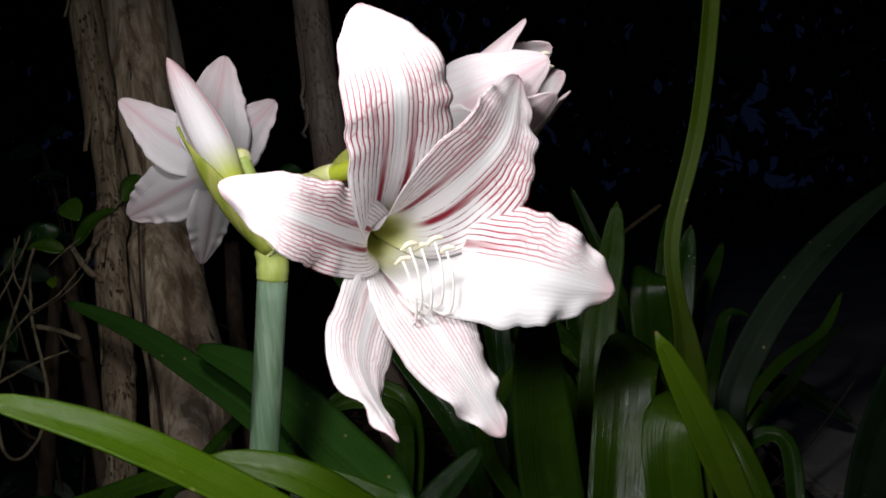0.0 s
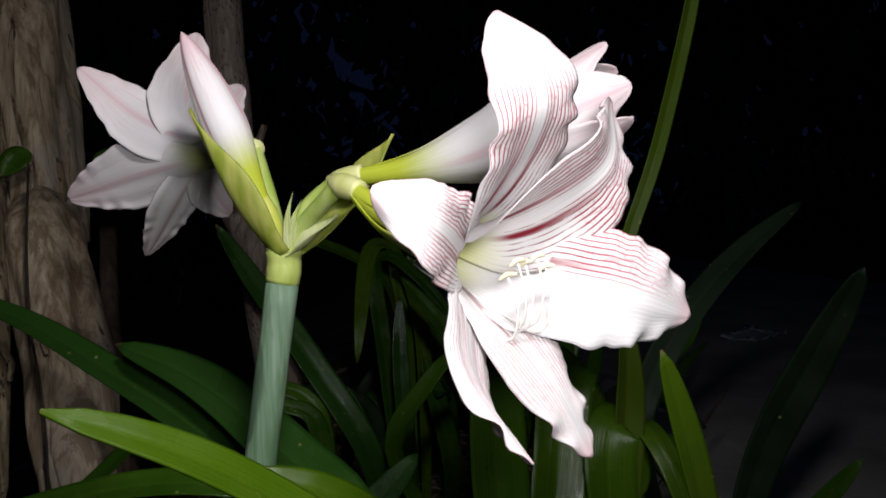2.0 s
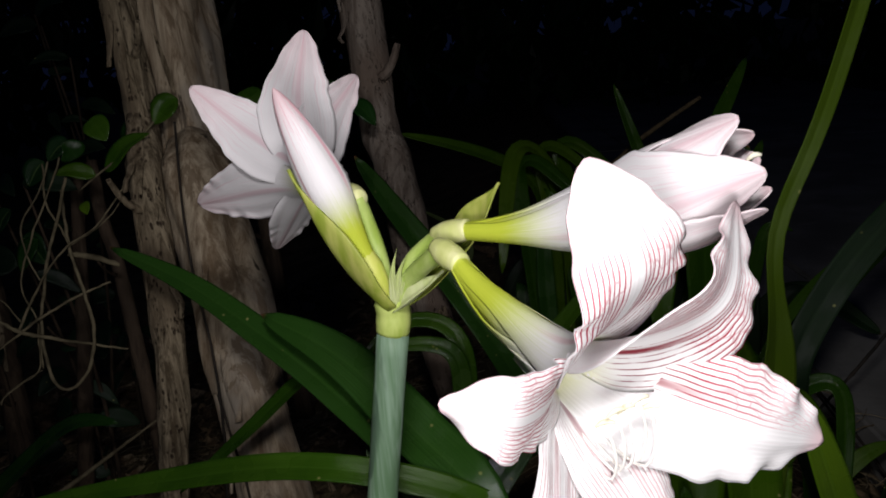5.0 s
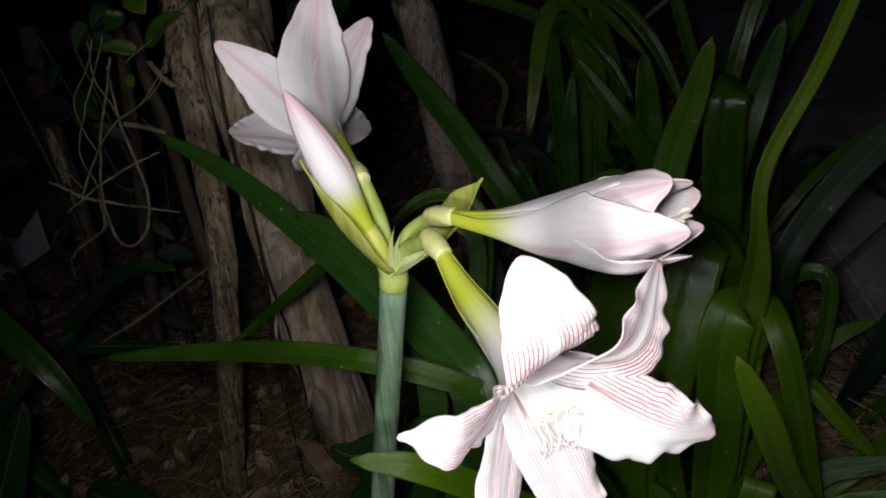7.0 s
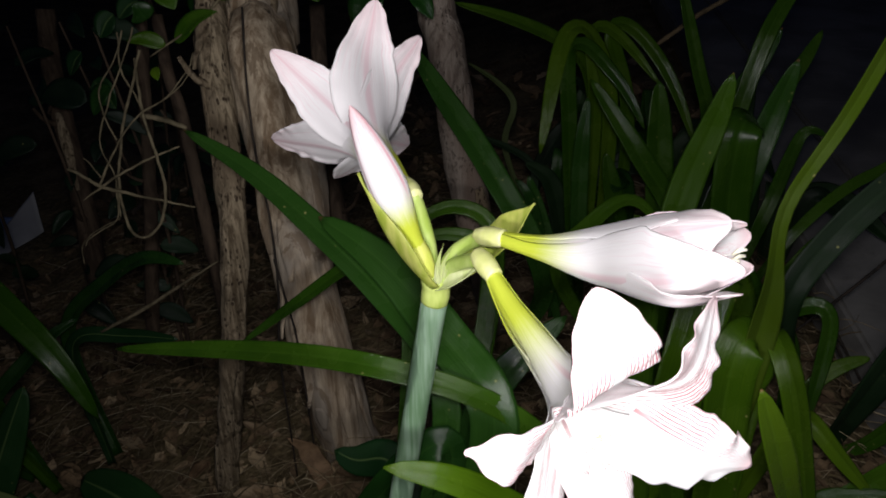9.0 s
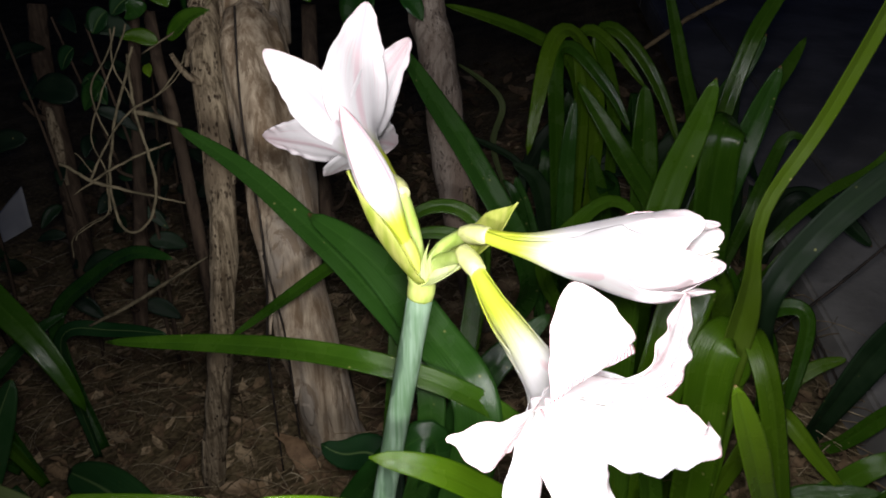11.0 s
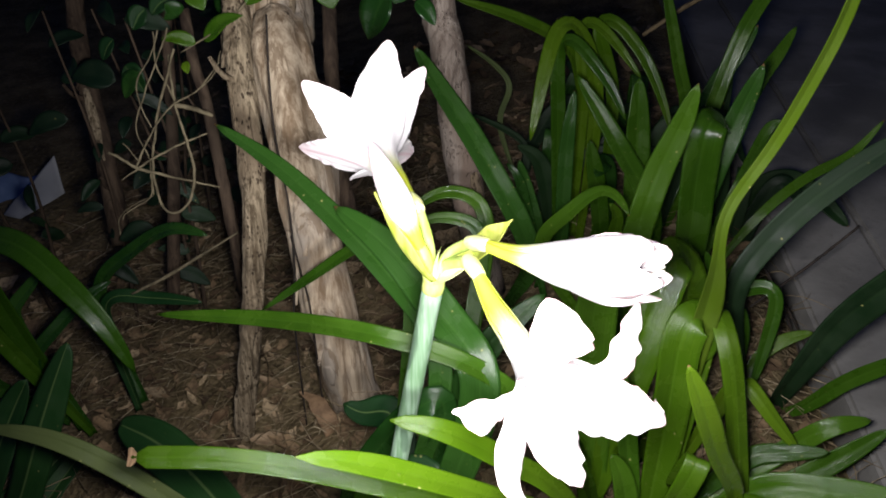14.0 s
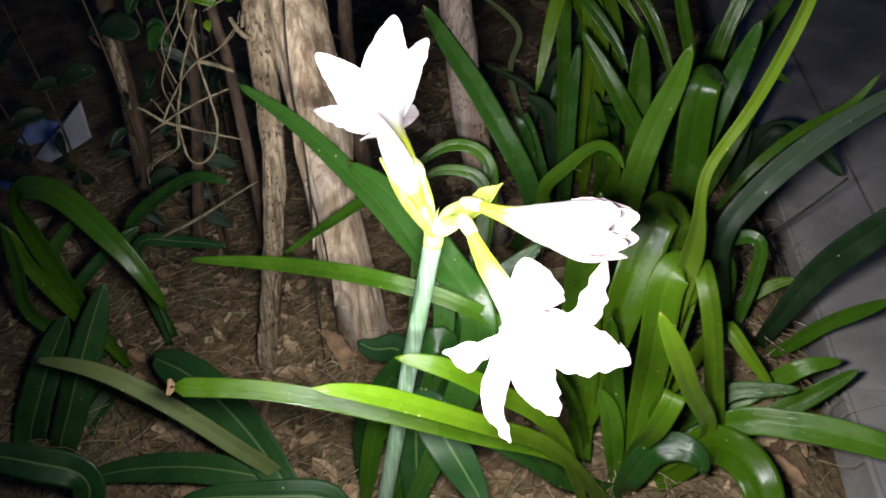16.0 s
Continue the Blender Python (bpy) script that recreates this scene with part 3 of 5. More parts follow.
def bloom(label, joint, axis, tepals, ped, stamens=None):
    """tepals: tip, limb point, (inner, outer) materials, width."""
    joint, axis = V(joint), V(axis)
    fl = tagged(new("flower"), label)
    fl.empty_display_size = 0.01
    fl.parent = plant
    fl.matrix_parent_inverse = Matrix.Translation(plant.location).inverted()
    for k, (tip, limb, mats, width, opts) in enumerate(tepals):
        tepal(fl, joint, axis, tip, limb, mats, width, seed=k + len(label), lift=0.0009 * (k % 2), **opts)
    ax = axis.normalized()
    bm = bmesh.new()
    tube(bm, [joint - ax * 0.013, joint - ax * 0.007, joint, joint + ax * 0.006], [0.0045, 0.0060, 0.0059, 0.0048], 14, 14)
    part("ovary", bm, ovary_mat, fl, "cream swollen ovary")
    bm = bmesh.new()
    tube(bm, ped + [joint - ax * 0.009], [0.0046, 0.0044, 0.0042, 0.0046], 18, 12)
    part("flower_stalk", bm, pedicel_mat, fl)
    if stamens:
        start, low, ends = stamens
        for k, e in enumerate(ends):
            e = V(e)
            off = (e - V(ends[0])) * 0.75
            bm = bmesh.new()
            tube(bm, [V(start) + off * 0.2, V(start).lerp(V(low), 0.5) + off * 0.5, V(low) + off, (V(low) + off).lerp(e, 0.55) + ax * 0.005, e],
                 [0.0008, 0.0007, 0.0006, 0.0005], 22, 6)
            f = part("filament", bm, filament_mat, fl)
            bm = bmesh.new()
            d = V((0.0032, 0.0010 * (-1) ** k, 0.0010))
            tube(bm, [e - d, e + V((0, 0, 0.0012)), e + d], [0.0005, 0.0010, 0.0011, 0.0006], 8, 6)
            part("anther", bm, anther_mat, fl)
    return fl


def limb_points(joint, axis, tips, axial=0.80, radial=0.50):
    """A point on the flare before each tip."""
    out = []
    ax = V(axis).normalized()
    for tip in tips:
        d = V(tip) - V(joint)
        r = d - ax * d.dot(ax)
        out.append(V(joint) + V(axis) * axial + r * radial)
    return out


A_J, A_AX = (0.034, -0.034, 0.644), (0.0665, -0.093, -0.028)
a_tips = [(0.033, -0.165, 0.641), (0.079, -0.135, 0.700), (0.134, -0.098, 0.675), (0.162, -0.108, 0.589), (0.115, -0.123, 0.541), (0.081, -0.163, 0.554)]
al = [(0.056, -0.154, 0.628), (0.091, -0.145, 0.665), (0.121, -0.120, 0.646), (0.130, -0.116, 0.601), (0.098, -0.121, 0.574), (0.068, -0.141, 0.577)]
bloom("wide open white flower with crimson veins", A_J, A_AX, [
    (a_tips[0], al[0], [striped, outer], 16, {"reflex": 0.3, "ruffle": 0.0048, "tipped": 2.2, "sag": 0.010}),
    (a_tips[1], al[1], [striped, outer], 22, {"tipped": 2.4, "reflex": 0.14, "sag": 0.010, "throat": 0.020}),
    (a_tips[2], al[2], [striped, outer], 25, {"reflex": 0.0, "ruffle": 0.0024, "tipped": 1.2, "sag": 0.010, "flat": 0.8}),
    (a_tips[3], al[3], [half_striped, outer], 24, {"tipped": 2.4, "sag": 0.010, "ruffle": 0.0036}),
    (a_tips[4], al[4], [faint, outer], 20, {"tipped": 1.3, "sag": 0.012, "ruffle": 0.0042}),
    (a_tips[5], al[5], [faint, outer], 16, {"reflex": 0.3, "sag": 0.012}),
], [NODE + V((0.004, -0.002, 0.016)), NODE + V((0.012, -0.006, 0.028))],
    ((0.058, -0.070, 0.612), (0.090, -0.116, 0.588), [(0.091, -0.122, 0.613), (0.084, -0.124, 0.609), (0.096, -0.120, 0.615), (0.100, -0.118, 0.611), (0.087, -0.126, 0.614)]))

B_J, B_AX = (0.036, -0.010, 0.650), (0.1131, -0.0641, 0.0333)
b_ax = V(B_AX).normalized()
b_up = (V((0, 0, 1)) - b_ax * b_ax.z).normalized()
b_side = b_ax.cross(b_up)
b_tips = [(0.140, -0.080, 0.701), (0.151, -0.064, 0.693), (0.157, -0.054, 0.682), (0.157, -0.067, 0.672), (0.1486, -0.0856, 0.669), (0.147, -0.088, 0.683)]
b_turns = (30, -30, -90, -150, 150, 90)
b_tepals = []
for k, (tip, at) in enumerate(zip(b_tips, b_turns)):
    q = b_up * math.cos(radians(at)) + b_side * math.sin(radians(at))
    b_tepals.append((V(tip), V(B_J) + V(B_AX) * 0.78 + V((0, 0, -0.0065)) + q * (0.0212 + 0.0005 * (k % 2)), [veined, outer_soft], 27 if k in (0, 4, 5) else 24,
                     {"reflex": 0.0, "throat": 0.020, "ruffle": 0.0003, "flat": 0.0, "broad": 0.67, "tipped": 0.92, "neck": 0.50, "sag": 0.0065}))
bloom("half open white flower with pink ribs", B_J, B_AX, b_tepals, [NODE + V((0.004, 0.001, 0.018)), NODE + V((0.014, -0.002, 0.036))],
      ((0.100, -0.045, 0.672), (0.128, -0.066, 0.676), [(0.146, -0.078, 0.686), (0.143, -0.080, 0.682), (0.147, -0.075, 0.681)]))

C_J, C_AX = (-0.017, 0.016, 0.666), (-0.058, 0.100, 0.004)
c_tips = [(-0.117, 0.097, 0.721), (-0.136, 0.131, 0.645), (-0.095, 0.153, 0.606), (-0.040, 0.160, 0.632), (-0.027, 0.150, 0.718), (-0.052, 0.125, 0.748)]
cl = limb_points(C_J, C_AX, c_tips, 0.90, 0.50)
bloom("open white flower seen from behind", C_J, C_AX, [
    (c_tips[k], cl[k], [plain_inner, outer_soft], w, {"tipped": 1.2, "neck": 0.58, "ruffle": 0.0013, "reflex": 0.12}) for k, w in enumerate((20, 21, 15, 18, 20, 25))
], [NODE + V((-0.001, 0.004, 0.018)), NODE + V((-0.006, 0.010, 0.042))])

bud = tagged(new("bud"), "closed pink-white flower bud")
bud.parent = plant
bud.matrix_parent_inverse = Matrix.Translation(plant.location).inverted()
BJ, BT = V((-0.008, -0.004, 0.636)), V((-0.043, -0.002, 0.721))
ax = (BT - BJ).normalized()
perp = ax.orthogonal().normalized()
bm = bmesh.new()
uv = bm.loops.layers.uv.verify()
nr, nc = 40, 36
rings = []
for i in range(nr + 1):
    u = i / nr
    r = 0.0048 + 0.0062 * smooth(0.0, 0.50, u)
    r *= max(1 - max((u - 0.40) / 0.60, 0) ** 1.8, 0.0) ** 0.72
    c = BJ + (BT - BJ) * u + V((0.0, -0.0015, 0.001)) * math.sin(u * math.pi)
    ring = []
    for j in range(nc):
        a = 2 * math.pi * j / nc
        seam = 1 - 0.07 * math.exp(-((a * 3 / (2 * math.pi) + 0.12 * u) % 1 - 0.5) ** 2 / 0.004) * smooth(0.2, 0.5, u)
        ring.append(bm.verts.new(c + (perp * math.cos(a) + ax.cross(perp) * math.sin(a)) * max(r, 0.0003) * seam))
    rings.append(ring)
for i in range(nr):
    for j in range(nc):
        k = (j + 1) % nc
        f = bm.faces.new((rings[i][j], rings[i][k], rings[i + 1][k], rings[i + 1][j]))
        for lp, (p, q) in zip(f.loops, ((i, j), (i, j + 1), (i + 1, j + 1), (i + 1, j))):
            lp[uv].uv = (p / nr, (q * 3 / nc) % 1.0 if q % (nc // 3) else (0.0 if q == j else 1.0))
part("bud_petals", bm, bud_skin, bud)
bm = bmesh.new()
tube(bm, [NODE + V((-0.002, -0.001, 0.014)), BJ - ax * 0.012, BJ - ax * 0.004, BJ + ax * 0.006], [0.0045, 0.0046, 0.0062, 0.0050], 14, 12)
part("ovary", bm, bud_base_mat, bud, "yellow-green ovary and stalk")

solid_spathe("spathe", plant, [(-0.002, -0.006, 0.612), (-0.013, -0.010, 0.628), (-0.028, -0.010, 0.655), (-0.040, -0.006, 0.684)], 25, (0.72, 0.50, 0.48), spathe_mat, "green boat-shaped bract", 0.5, 0.40)
solid_spathe("spathe", plant, [(0.003, 0.004, 0.610), (0.020, 0.004, 0.622), (0.040, 0.002, 0.643), (0.0565, -0.008, 0.671)], 17, (-0.45, -0.65, 0.55), spathe_mat, "green folded bract", 0.6, 0.70)
solid_spathe("spathe", plant, [(0.003, -0.006, 0.612), (0.014, -0.010, 0.620), (0.028, -0.012, 0.632)], 10, (-0.4, -0.5, 0.7), membrane_mat, "pale papery bract")
for k, (dx, dy, h) in enumerate(((0.003, -0.004, 0.030), (0.007, -0.003, 0.026), (0.010, -0.002, 0.022))):
    solid_spathe("bractlet", plant, [(0.001 + dx * 0.3, dy - 0.004, 0.614), (0.002 + dx * 0.6, dy - 0.006, 0.614 + h * 0.6), (0.004 + dx, dy - 0.005, 0.614 + h)], 3, (0.2, -0.9, 0.3), membrane_mat, "thread-like pale bractlet", 0.4)

# ---- leaves
q_clump = thing("amaryllis_leaves", (0.22, 0.10, 0.16), "clump of broad glossy green strap leaves", "plant", "strap-leaved clumps")
s_clump = thing("amaryllis_leaves", (0.25, 0.14, 0.17), "tall kinked yellow-green strap leaf", "plant", "strap-leaved clumps")
r_clump = thing("amaryllis_leaves", (0.22, 0.60, 0.16), "dense clump of upright green strap leaves", "plant", "strap-leaved clumps")
t_clump = thing("amaryllis_leaves", (0.40, 0.33, 0.19), "clump of long leaves beside the concrete, some with shade in their colour", "plant", "strap-leaved clumps")
u_clump = thing("amaryllis_leaves", (-0.60, 0.30, 0.0), "shaded clump of dark arching leaves on the litter", "plant", "strap-leaved clumps")
# main plant
leaf(p_clump, 40, ((-0.040, 0.030, 0.140), (0.037, 0.080, 0.412), (-0.007, 0.130, 0.469), (-0.068, 0.180, 0.514), (-0.133, 0.215, 0.537)), deep)
leaf(p_clump, 26, ((-0.070, 0.040, 0.140), (-0.005, 0.120, 0.403), (-0.075, 0.190, 0.475), (-0.144, 0.240, 0.511), (-0.214, 0.280, 0.548), (-0.293, 0.310, 0.578)), deep)
leaf(p_clump, 19, ((0.180, 0.130, 0.170), (0.143, 0.100, 0.316), (0.060, 0.095, 0.420), (-0.007, 0.090, 0.459), (-0.094, 0.100, 0.469), (-0.216, 0.150, 0.431), (-0.338, 0.175, 0.403)), mid)
leaf(p_clump, 16, ((-0.060, 0.060, 0.160), (-0.050, 0.200, 0.450), (-0.100, 0.250, 0.474), (-0.167, 0.270, 0.417), (-0.248, 0.260, 0.353)), mid)
leaf(p_clump, 22, ((-0.020, 0.120, 0.140), (0.020, 0.400, 0.397), (-0.024, 0.420, 0.451), (-0.064, 0.420, 0.438), (-0.102, 0.400, 0.405)), mid)
leaf(p_clump, 20, ((-0.020, 0.120, 0.140), (0.017, 0.340, 0.409), (-0.016, 0.360, 0.443), (-0.055, 0.360, 0.444), (-0.079, 0.340, 0.427)), mid)
leaf(p_clump, 34, ((-0.060, 0.100, 0.120), (-0.003, 0.160, 0.288), (0.033, 0.200, 0.372), (0.096, 0.240, 0.427)), deep)
leaf(p_clump, 30, ((-0.050, 0.080, 0.120), (0.004, 0.100, 0.388), (-0.047, 0.090, 0.354), (-0.103, 0.100, 0.233), (-0.127, 0.120, 0.056)), deep)
leaf(p_clump, 42, ((-0.060, 0.060, 0.110), (-0.062, 0.160, 0.279), (-0.111, 0.180, 0.272), (-0.134, 0.190, 0.276)), dark)
leaf(p_clump, 48, ((-0.030, 0.040, 0.110), (-0.029, 0.060, 0.314), (0.016, 0.020, 0.292), (0.060, -0.040, 0.283)), dark)
leaf(p_clump, 26, ((-0.060, 0.060, 0.120), (-0.072, 0.100, 0.281), (-0.093, 0.080, 0.204), (-0.106, 0.060, 0.095)), mid)
# front clump
leaf(q_clump, 16, ((0.210, 0.060, 0.170), (0.123, -0.020, 0.369), (0.058, -0.085, 0.474), (-0.010, -0.127, 0.544), (-0.040, -0.142, 0.566), (-0.064, -0.155, 0.579)), lime, blunt=0.86, fold=0.4)
leaf(q_clump, 18, ((0.200, 0.050, 0.170), (0.137, 0.000, 0.331), (0.050, -0.030, 0.388), (-0.029, -0.050, 0.430), (-0.141, -0.065, 0.463), (-0.234, -0.075, 0.464)), bright, blunt=0.97)
leaf(q_clump, 18, ((0.180, 0.040, 0.170), (0.121, -0.010, 0.387), (0.059, -0.045, 0.474), (0.015, -0.060, 0.515), (-0.023, -0.066, 0.525)), lime, blunt=0.86)
leaf(q_clump, 41, ((0.222, 0.100, 0.160), (0.231, 0.130, 0.250), (0.235, 0.150, 0.339), (0.233, 0.160, 0.424), (0.238, 0.166, 0.464), (0.253, 0.176, 0.464), (0.264, 0.184, 0.432), (0.266, 0.186, 0.390)), bright, blunt=0.84)
leaf(q_clump, 24, ((0.240, 0.120, 0.160), (0.276, 0.220, 0.403), (0.270, 0.190, 0.461), (0.285, 0.155, 0.428), (0.302, 0.130, 0.351), (0.324, 0.110, 0.243)), bright, blunt=0.9)
leaf(q_clump, 21, ((0.235, 0.100, 0.170), (0.298, 0.080, 0.292), (0.254, 0.040, 0.411), (0.222, 0.010, 0.494), (0.196, -0.010, 0.555)), bright, blunt=0.74, twist=60)
leaf(q_clump, 34, ((0.225, 0.080, 0.160), (0.218, 0.060, 0.213), (0.238, 0.065, 0.273), (0.265, 0.070, 0.285), (0.288, 0.060, 0.285), (0.300, 0.050, 0.266)), deep)
leaf(q_clump, 45, ((0.240, 0.090, 0.160), (0.282, 0.090, 0.218), (0.293, 0.080, 0.271), (0.311, 0.060, 0.307), (0.335, 0.030, 0.314), (0.349, 0.000, 0.296), (0.360, -0.030, 0.252)), lime, blunt=0.7)
leaf(q_clump, 46, ((0.240, 0.240, 0.170), (0.265, 0.270, 0.378), (0.228, 0.225, 0.513), (0.205, 0.190, 0.445), (0.183, 0.150, 0.345), (0.169, 0.120, 0.228)), bright)
leaf(q_clump, 33, ((0.250, 0.100, 0.170), (0.329, 0.120, 0.272), (0.404, 0.100, 0.306), (0.467, 0.060, 0.335), (0.511, 0.020, 0.359)), mid)
leaf(q_clump, 26, ((0.250, 0.140, 0.170), (0.383, 0.180, 0.213), (0.442, 0.190, 0.260), (0.486, 0.194, 0.312)), mid)
leaf(q_clump, 24, ((0.270, 0.160, 0.180), (0.384, 0.200, 0.253), (0.426, 0.200, 0.301), (0.473, 0.210, 0.308)), mid)
leaf(q_clump, 21, ((0.260, 0.200, 0.170), (0.323, 0.240, 0.306), (0.326, 0.215, 0.347), (0.356, 0.190, 0.321), (0.390, 0.170, 0.288)), bright)
leaf(q_clump, 22, ((0.250, 0.150, 0.170), (0.337, 0.170, 0.269), (0.371, 0.170, 0.284), (0.414, 0.160, 0.303)), mid)
leaf(q_clump, 28, ((0.220, 0.090, 0.160), (0.153, 0.050, 0.225), (0.096, 0.020, 0.307), (0.052, 0.020, 0.328), (0.008, 0.030, 0.322)), deep)
leaf(q_clump, 26, ((0.215, 0.100, 0.160), (0.193, 0.100, 0.284), (0.174, 0.100, 0.331)), mid)
leaf(q_clump, 22, ((0.215, 0.110, 0.160), (0.204, 0.110, 0.253), (0.188, 0.120, 0.349), (0.176, 0.130, 0.418)), mid)
leaf(q_clump, 24, ((0.220, 0.100, 0.160), (0.223, 0.080, 0.252), (0.233, 0.050, 0.333), (0.248, 0.060, 0.388), (0.237, 0.100, 0.292)), bright)
leaf(q_clump, 46, ((0.170, 0.120, 0.170), (0.147, 0.146, 0.380), (0.142, 0.150, 0.480), (0.148, 0.153, 0.565)), mid)
# tall folded leaf
leaf(s_clump, 28, ((0.256, 0.190, 0.170), (0.254, 0.185, 0.380), (0.255, 0.172, 0.520), (0.247, 0.171, 0.562), (0.245, 0.170, 0.590), (0.260, 0.166, 0.624), (0.272, 0.158, 0.665), (0.278, 0.135, 0.728), (0.278, 0.105, 0.786), (0.273, 0.085, 0.830), (0.261, 0.070, 0.881)), stalk, blunt=0.85, fold=0.5, waist=0.58)
# back clump
leaf(r_clump, 34, ((0.050, 0.560, 0.160), (0.081, 0.480, 0.319), (0.003, 0.500, 0.466), (-0.052, 0.500, 0.552), (-0.090, 0.490, 0.619)), deep)
leaf(r_clump, 24, ((0.100, 0.620, 0.160), (0.103, 0.600, 0.239), (0.072, 0.620, 0.337), (0.053, 0.630, 0.396)), deep)
leaf(r_clump, 30, ((0.240, 0.560, 0.170), (0.249, 0.500, 0.374), (0.199, 0.580, 0.451), (0.129, 0.632, 0.539)), mid)
leaf(r_clump, 40, ((0.220, 0.620, 0.170), (0.237, 0.600, 0.320), (0.228, 0.620, 0.443), (0.219, 0.640, 0.537)), mid)
leaf(r_clump, 36, ((0.220, 0.420, 0.180), (0.206, 0.380, 0.381), (0.223, 0.400, 0.496), (0.243, 0.405, 0.567), (0.253, 0.405, 0.621)), mid)
leaf(r_clump, 48, ((0.270, 0.500, 0.180), (0.298, 0.470, 0.338), (0.295, 0.490, 0.451), (0.299, 0.500, 0.539), (0.346, 0.580, 0.489)), mid)
leaf(r_clump, 36, ((0.320, 0.580, 0.180), (0.331, 0.580, 0.383), (0.359, 0.600, 0.499), (0.377, 0.600, 0.581)), deep)
leaf(r_clump, 30, ((0.180, 0.660, 0.170), (0.195, 0.640, 0.257), (0.179, 0.650, 0.351), (0.161, 0.660, 0.423)), mid)
leaf(r_clump, 24, ((0.140, 0.620, 0.170), (0.130, 0.600, 0.277), (0.124, 0.620, 0.425), (0.128, 0.640, 0.512)), deep)
leaf(r_clump, 20, ((0.200, 0.450, 0.180), (0.093, 0.420, 0.362), (0.126, 0.400, 0.444), (0.159, 0.400, 0.480), (0.181, 0.380, 0.480), (0.193, 0.360, 0.466)), mid)
leaf(r_clump, 24, ((0.240, 0.460, 0.180), (0.189, 0.420, 0.371), (0.189, 0.420, 0.428), (0.174, 0.410, 0.453)), bright)
leaf(r_clump, 30, ((0.300, 0.750, 0.180), (0.372, 0.850, 0.427), (0.411, 0.880, 0.490), (0.435, 0.880, 0.551)), deep)
leaf(r_clump, 28, ((0.350, 0.800, 0.180), (0.464, 0.900, 0.443), (0.489, 0.920, 0.479), (0.520, 0.950, 0.531)), mid)
leaf(r_clump, 20, ((0.350, 0.620, 0.200), (0.398, 0.650, 0.358), (0.429, 0.700, 0.412), (0.450, 0.720, 0.449), (0.475, 0.700, 0.440)), mid)
leaf(r_clump, 16, ((0.360, 0.600, 0.200), (0.428, 0.620, 0.325), (0.500, 0.660, 0.382), (0.572, 0.700, 0.407), (0.612, 0.720, 0.460)), mid)
leaf(r_clump, 15, ((0.360, 0.550, 0.200), (0.416, 0.550, 0.326), (0.471, 0.580, 0.364), (0.522, 0.600, 0.407), (0.566, 0.620, 0.429)), mid)
leaf(r_clump, 24, ((0.220, 0.840, 0.170), (0.164, 0.820, 0.386), (0.132, 0.800, 0.510), (0.083, 0.780, 0.554), (0.011, 0.760, 0.587), (-0.065, 0.740, 0.612)), bright)
leaf(r_clump, 26, ((0.170, 0.740, 0.170), (0.173, 0.760, 0.442), (0.137, 0.760, 0.568), (0.103, 0.745, 0.586), (0.087, 0.710, 0.545), (0.076, 0.670, 0.480), (0.068, 0.650, 0.422)), bright)
leaf(r_clump, 24, ((0.130, 0.680, 0.170), (0.111, 0.720, 0.425), (0.100, 0.730, 0.548), (0.118, 0.720, 0.571), (0.145, 0.700, 0.548), (0.186, 0.680, 0.505), (0.211, 0.660, 0.461)), mid)
leaf(r_clump, 22, ((0.160, 0.780, 0.170), (0.151, 0.790, 0.448), (0.135, 0.790, 0.563), (0.152, 0.780, 0.578), (0.186, 0.760, 0.554), (0.235, 0.730, 0.503)), bright)
leaf(r_clump, 24, ((0.200, 0.780, 0.170), (0.205, 0.800, 0.428), (0.161, 0.800, 0.566), (0.183, 0.790, 0.581), (0.232, 0.770, 0.536), (0.266, 0.750, 0.484), (0.297, 0.730, 0.414)), bright)
leaf(r_clump, 24, ((0.270, 0.800, 0.170), (0.329, 0.800, 0.395), (0.304, 0.810, 0.498), (0.279, 0.820, 0.576), (0.255, 0.830, 0.650)), mid)
leaf(r_clump, 26, ((0.330, 0.800, 0.180), (0.368, 0.800, 0.418), (0.381, 0.810, 0.488), (0.403, 0.830, 0.566), (0.440, 0.860, 0.626), (0.474, 0.900, 0.671)), mid)
leaf(r_clump, 20, ((0.110, 0.580, 0.170), (0.072, 0.600, 0.316), (0.054, 0.600, 0.382), (0.035, 0.610, 0.399)), deep)
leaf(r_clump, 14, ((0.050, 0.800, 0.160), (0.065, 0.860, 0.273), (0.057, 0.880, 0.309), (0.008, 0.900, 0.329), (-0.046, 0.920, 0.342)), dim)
leaf(r_clump, 12, ((0.060, 0.950, 0.160), (0.005, 1.000, 0.288), (0.022, 1.020, 0.364), (-0.014, 1.040, 0.401), (-0.072, 1.060, 0.431)), pale)
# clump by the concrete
# the two leaves in dim carry painted shade, not a darker green
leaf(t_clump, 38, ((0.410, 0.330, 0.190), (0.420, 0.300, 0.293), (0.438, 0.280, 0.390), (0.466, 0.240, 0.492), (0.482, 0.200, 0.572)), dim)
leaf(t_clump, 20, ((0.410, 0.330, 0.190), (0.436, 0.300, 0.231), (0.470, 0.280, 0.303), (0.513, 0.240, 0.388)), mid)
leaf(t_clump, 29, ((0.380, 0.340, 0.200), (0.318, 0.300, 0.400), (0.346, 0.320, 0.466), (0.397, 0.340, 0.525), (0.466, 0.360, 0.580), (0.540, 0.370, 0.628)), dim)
leaf(t_clump, 20, ((0.330, 0.350, 0.190), (0.309, 0.360, 0.298), (0.328, 0.360, 0.353), (0.363, 0.355, 0.381), (0.384, 0.345, 0.382), (0.383, 0.330, 0.335), (0.370, 0.300, 0.260)), mid)
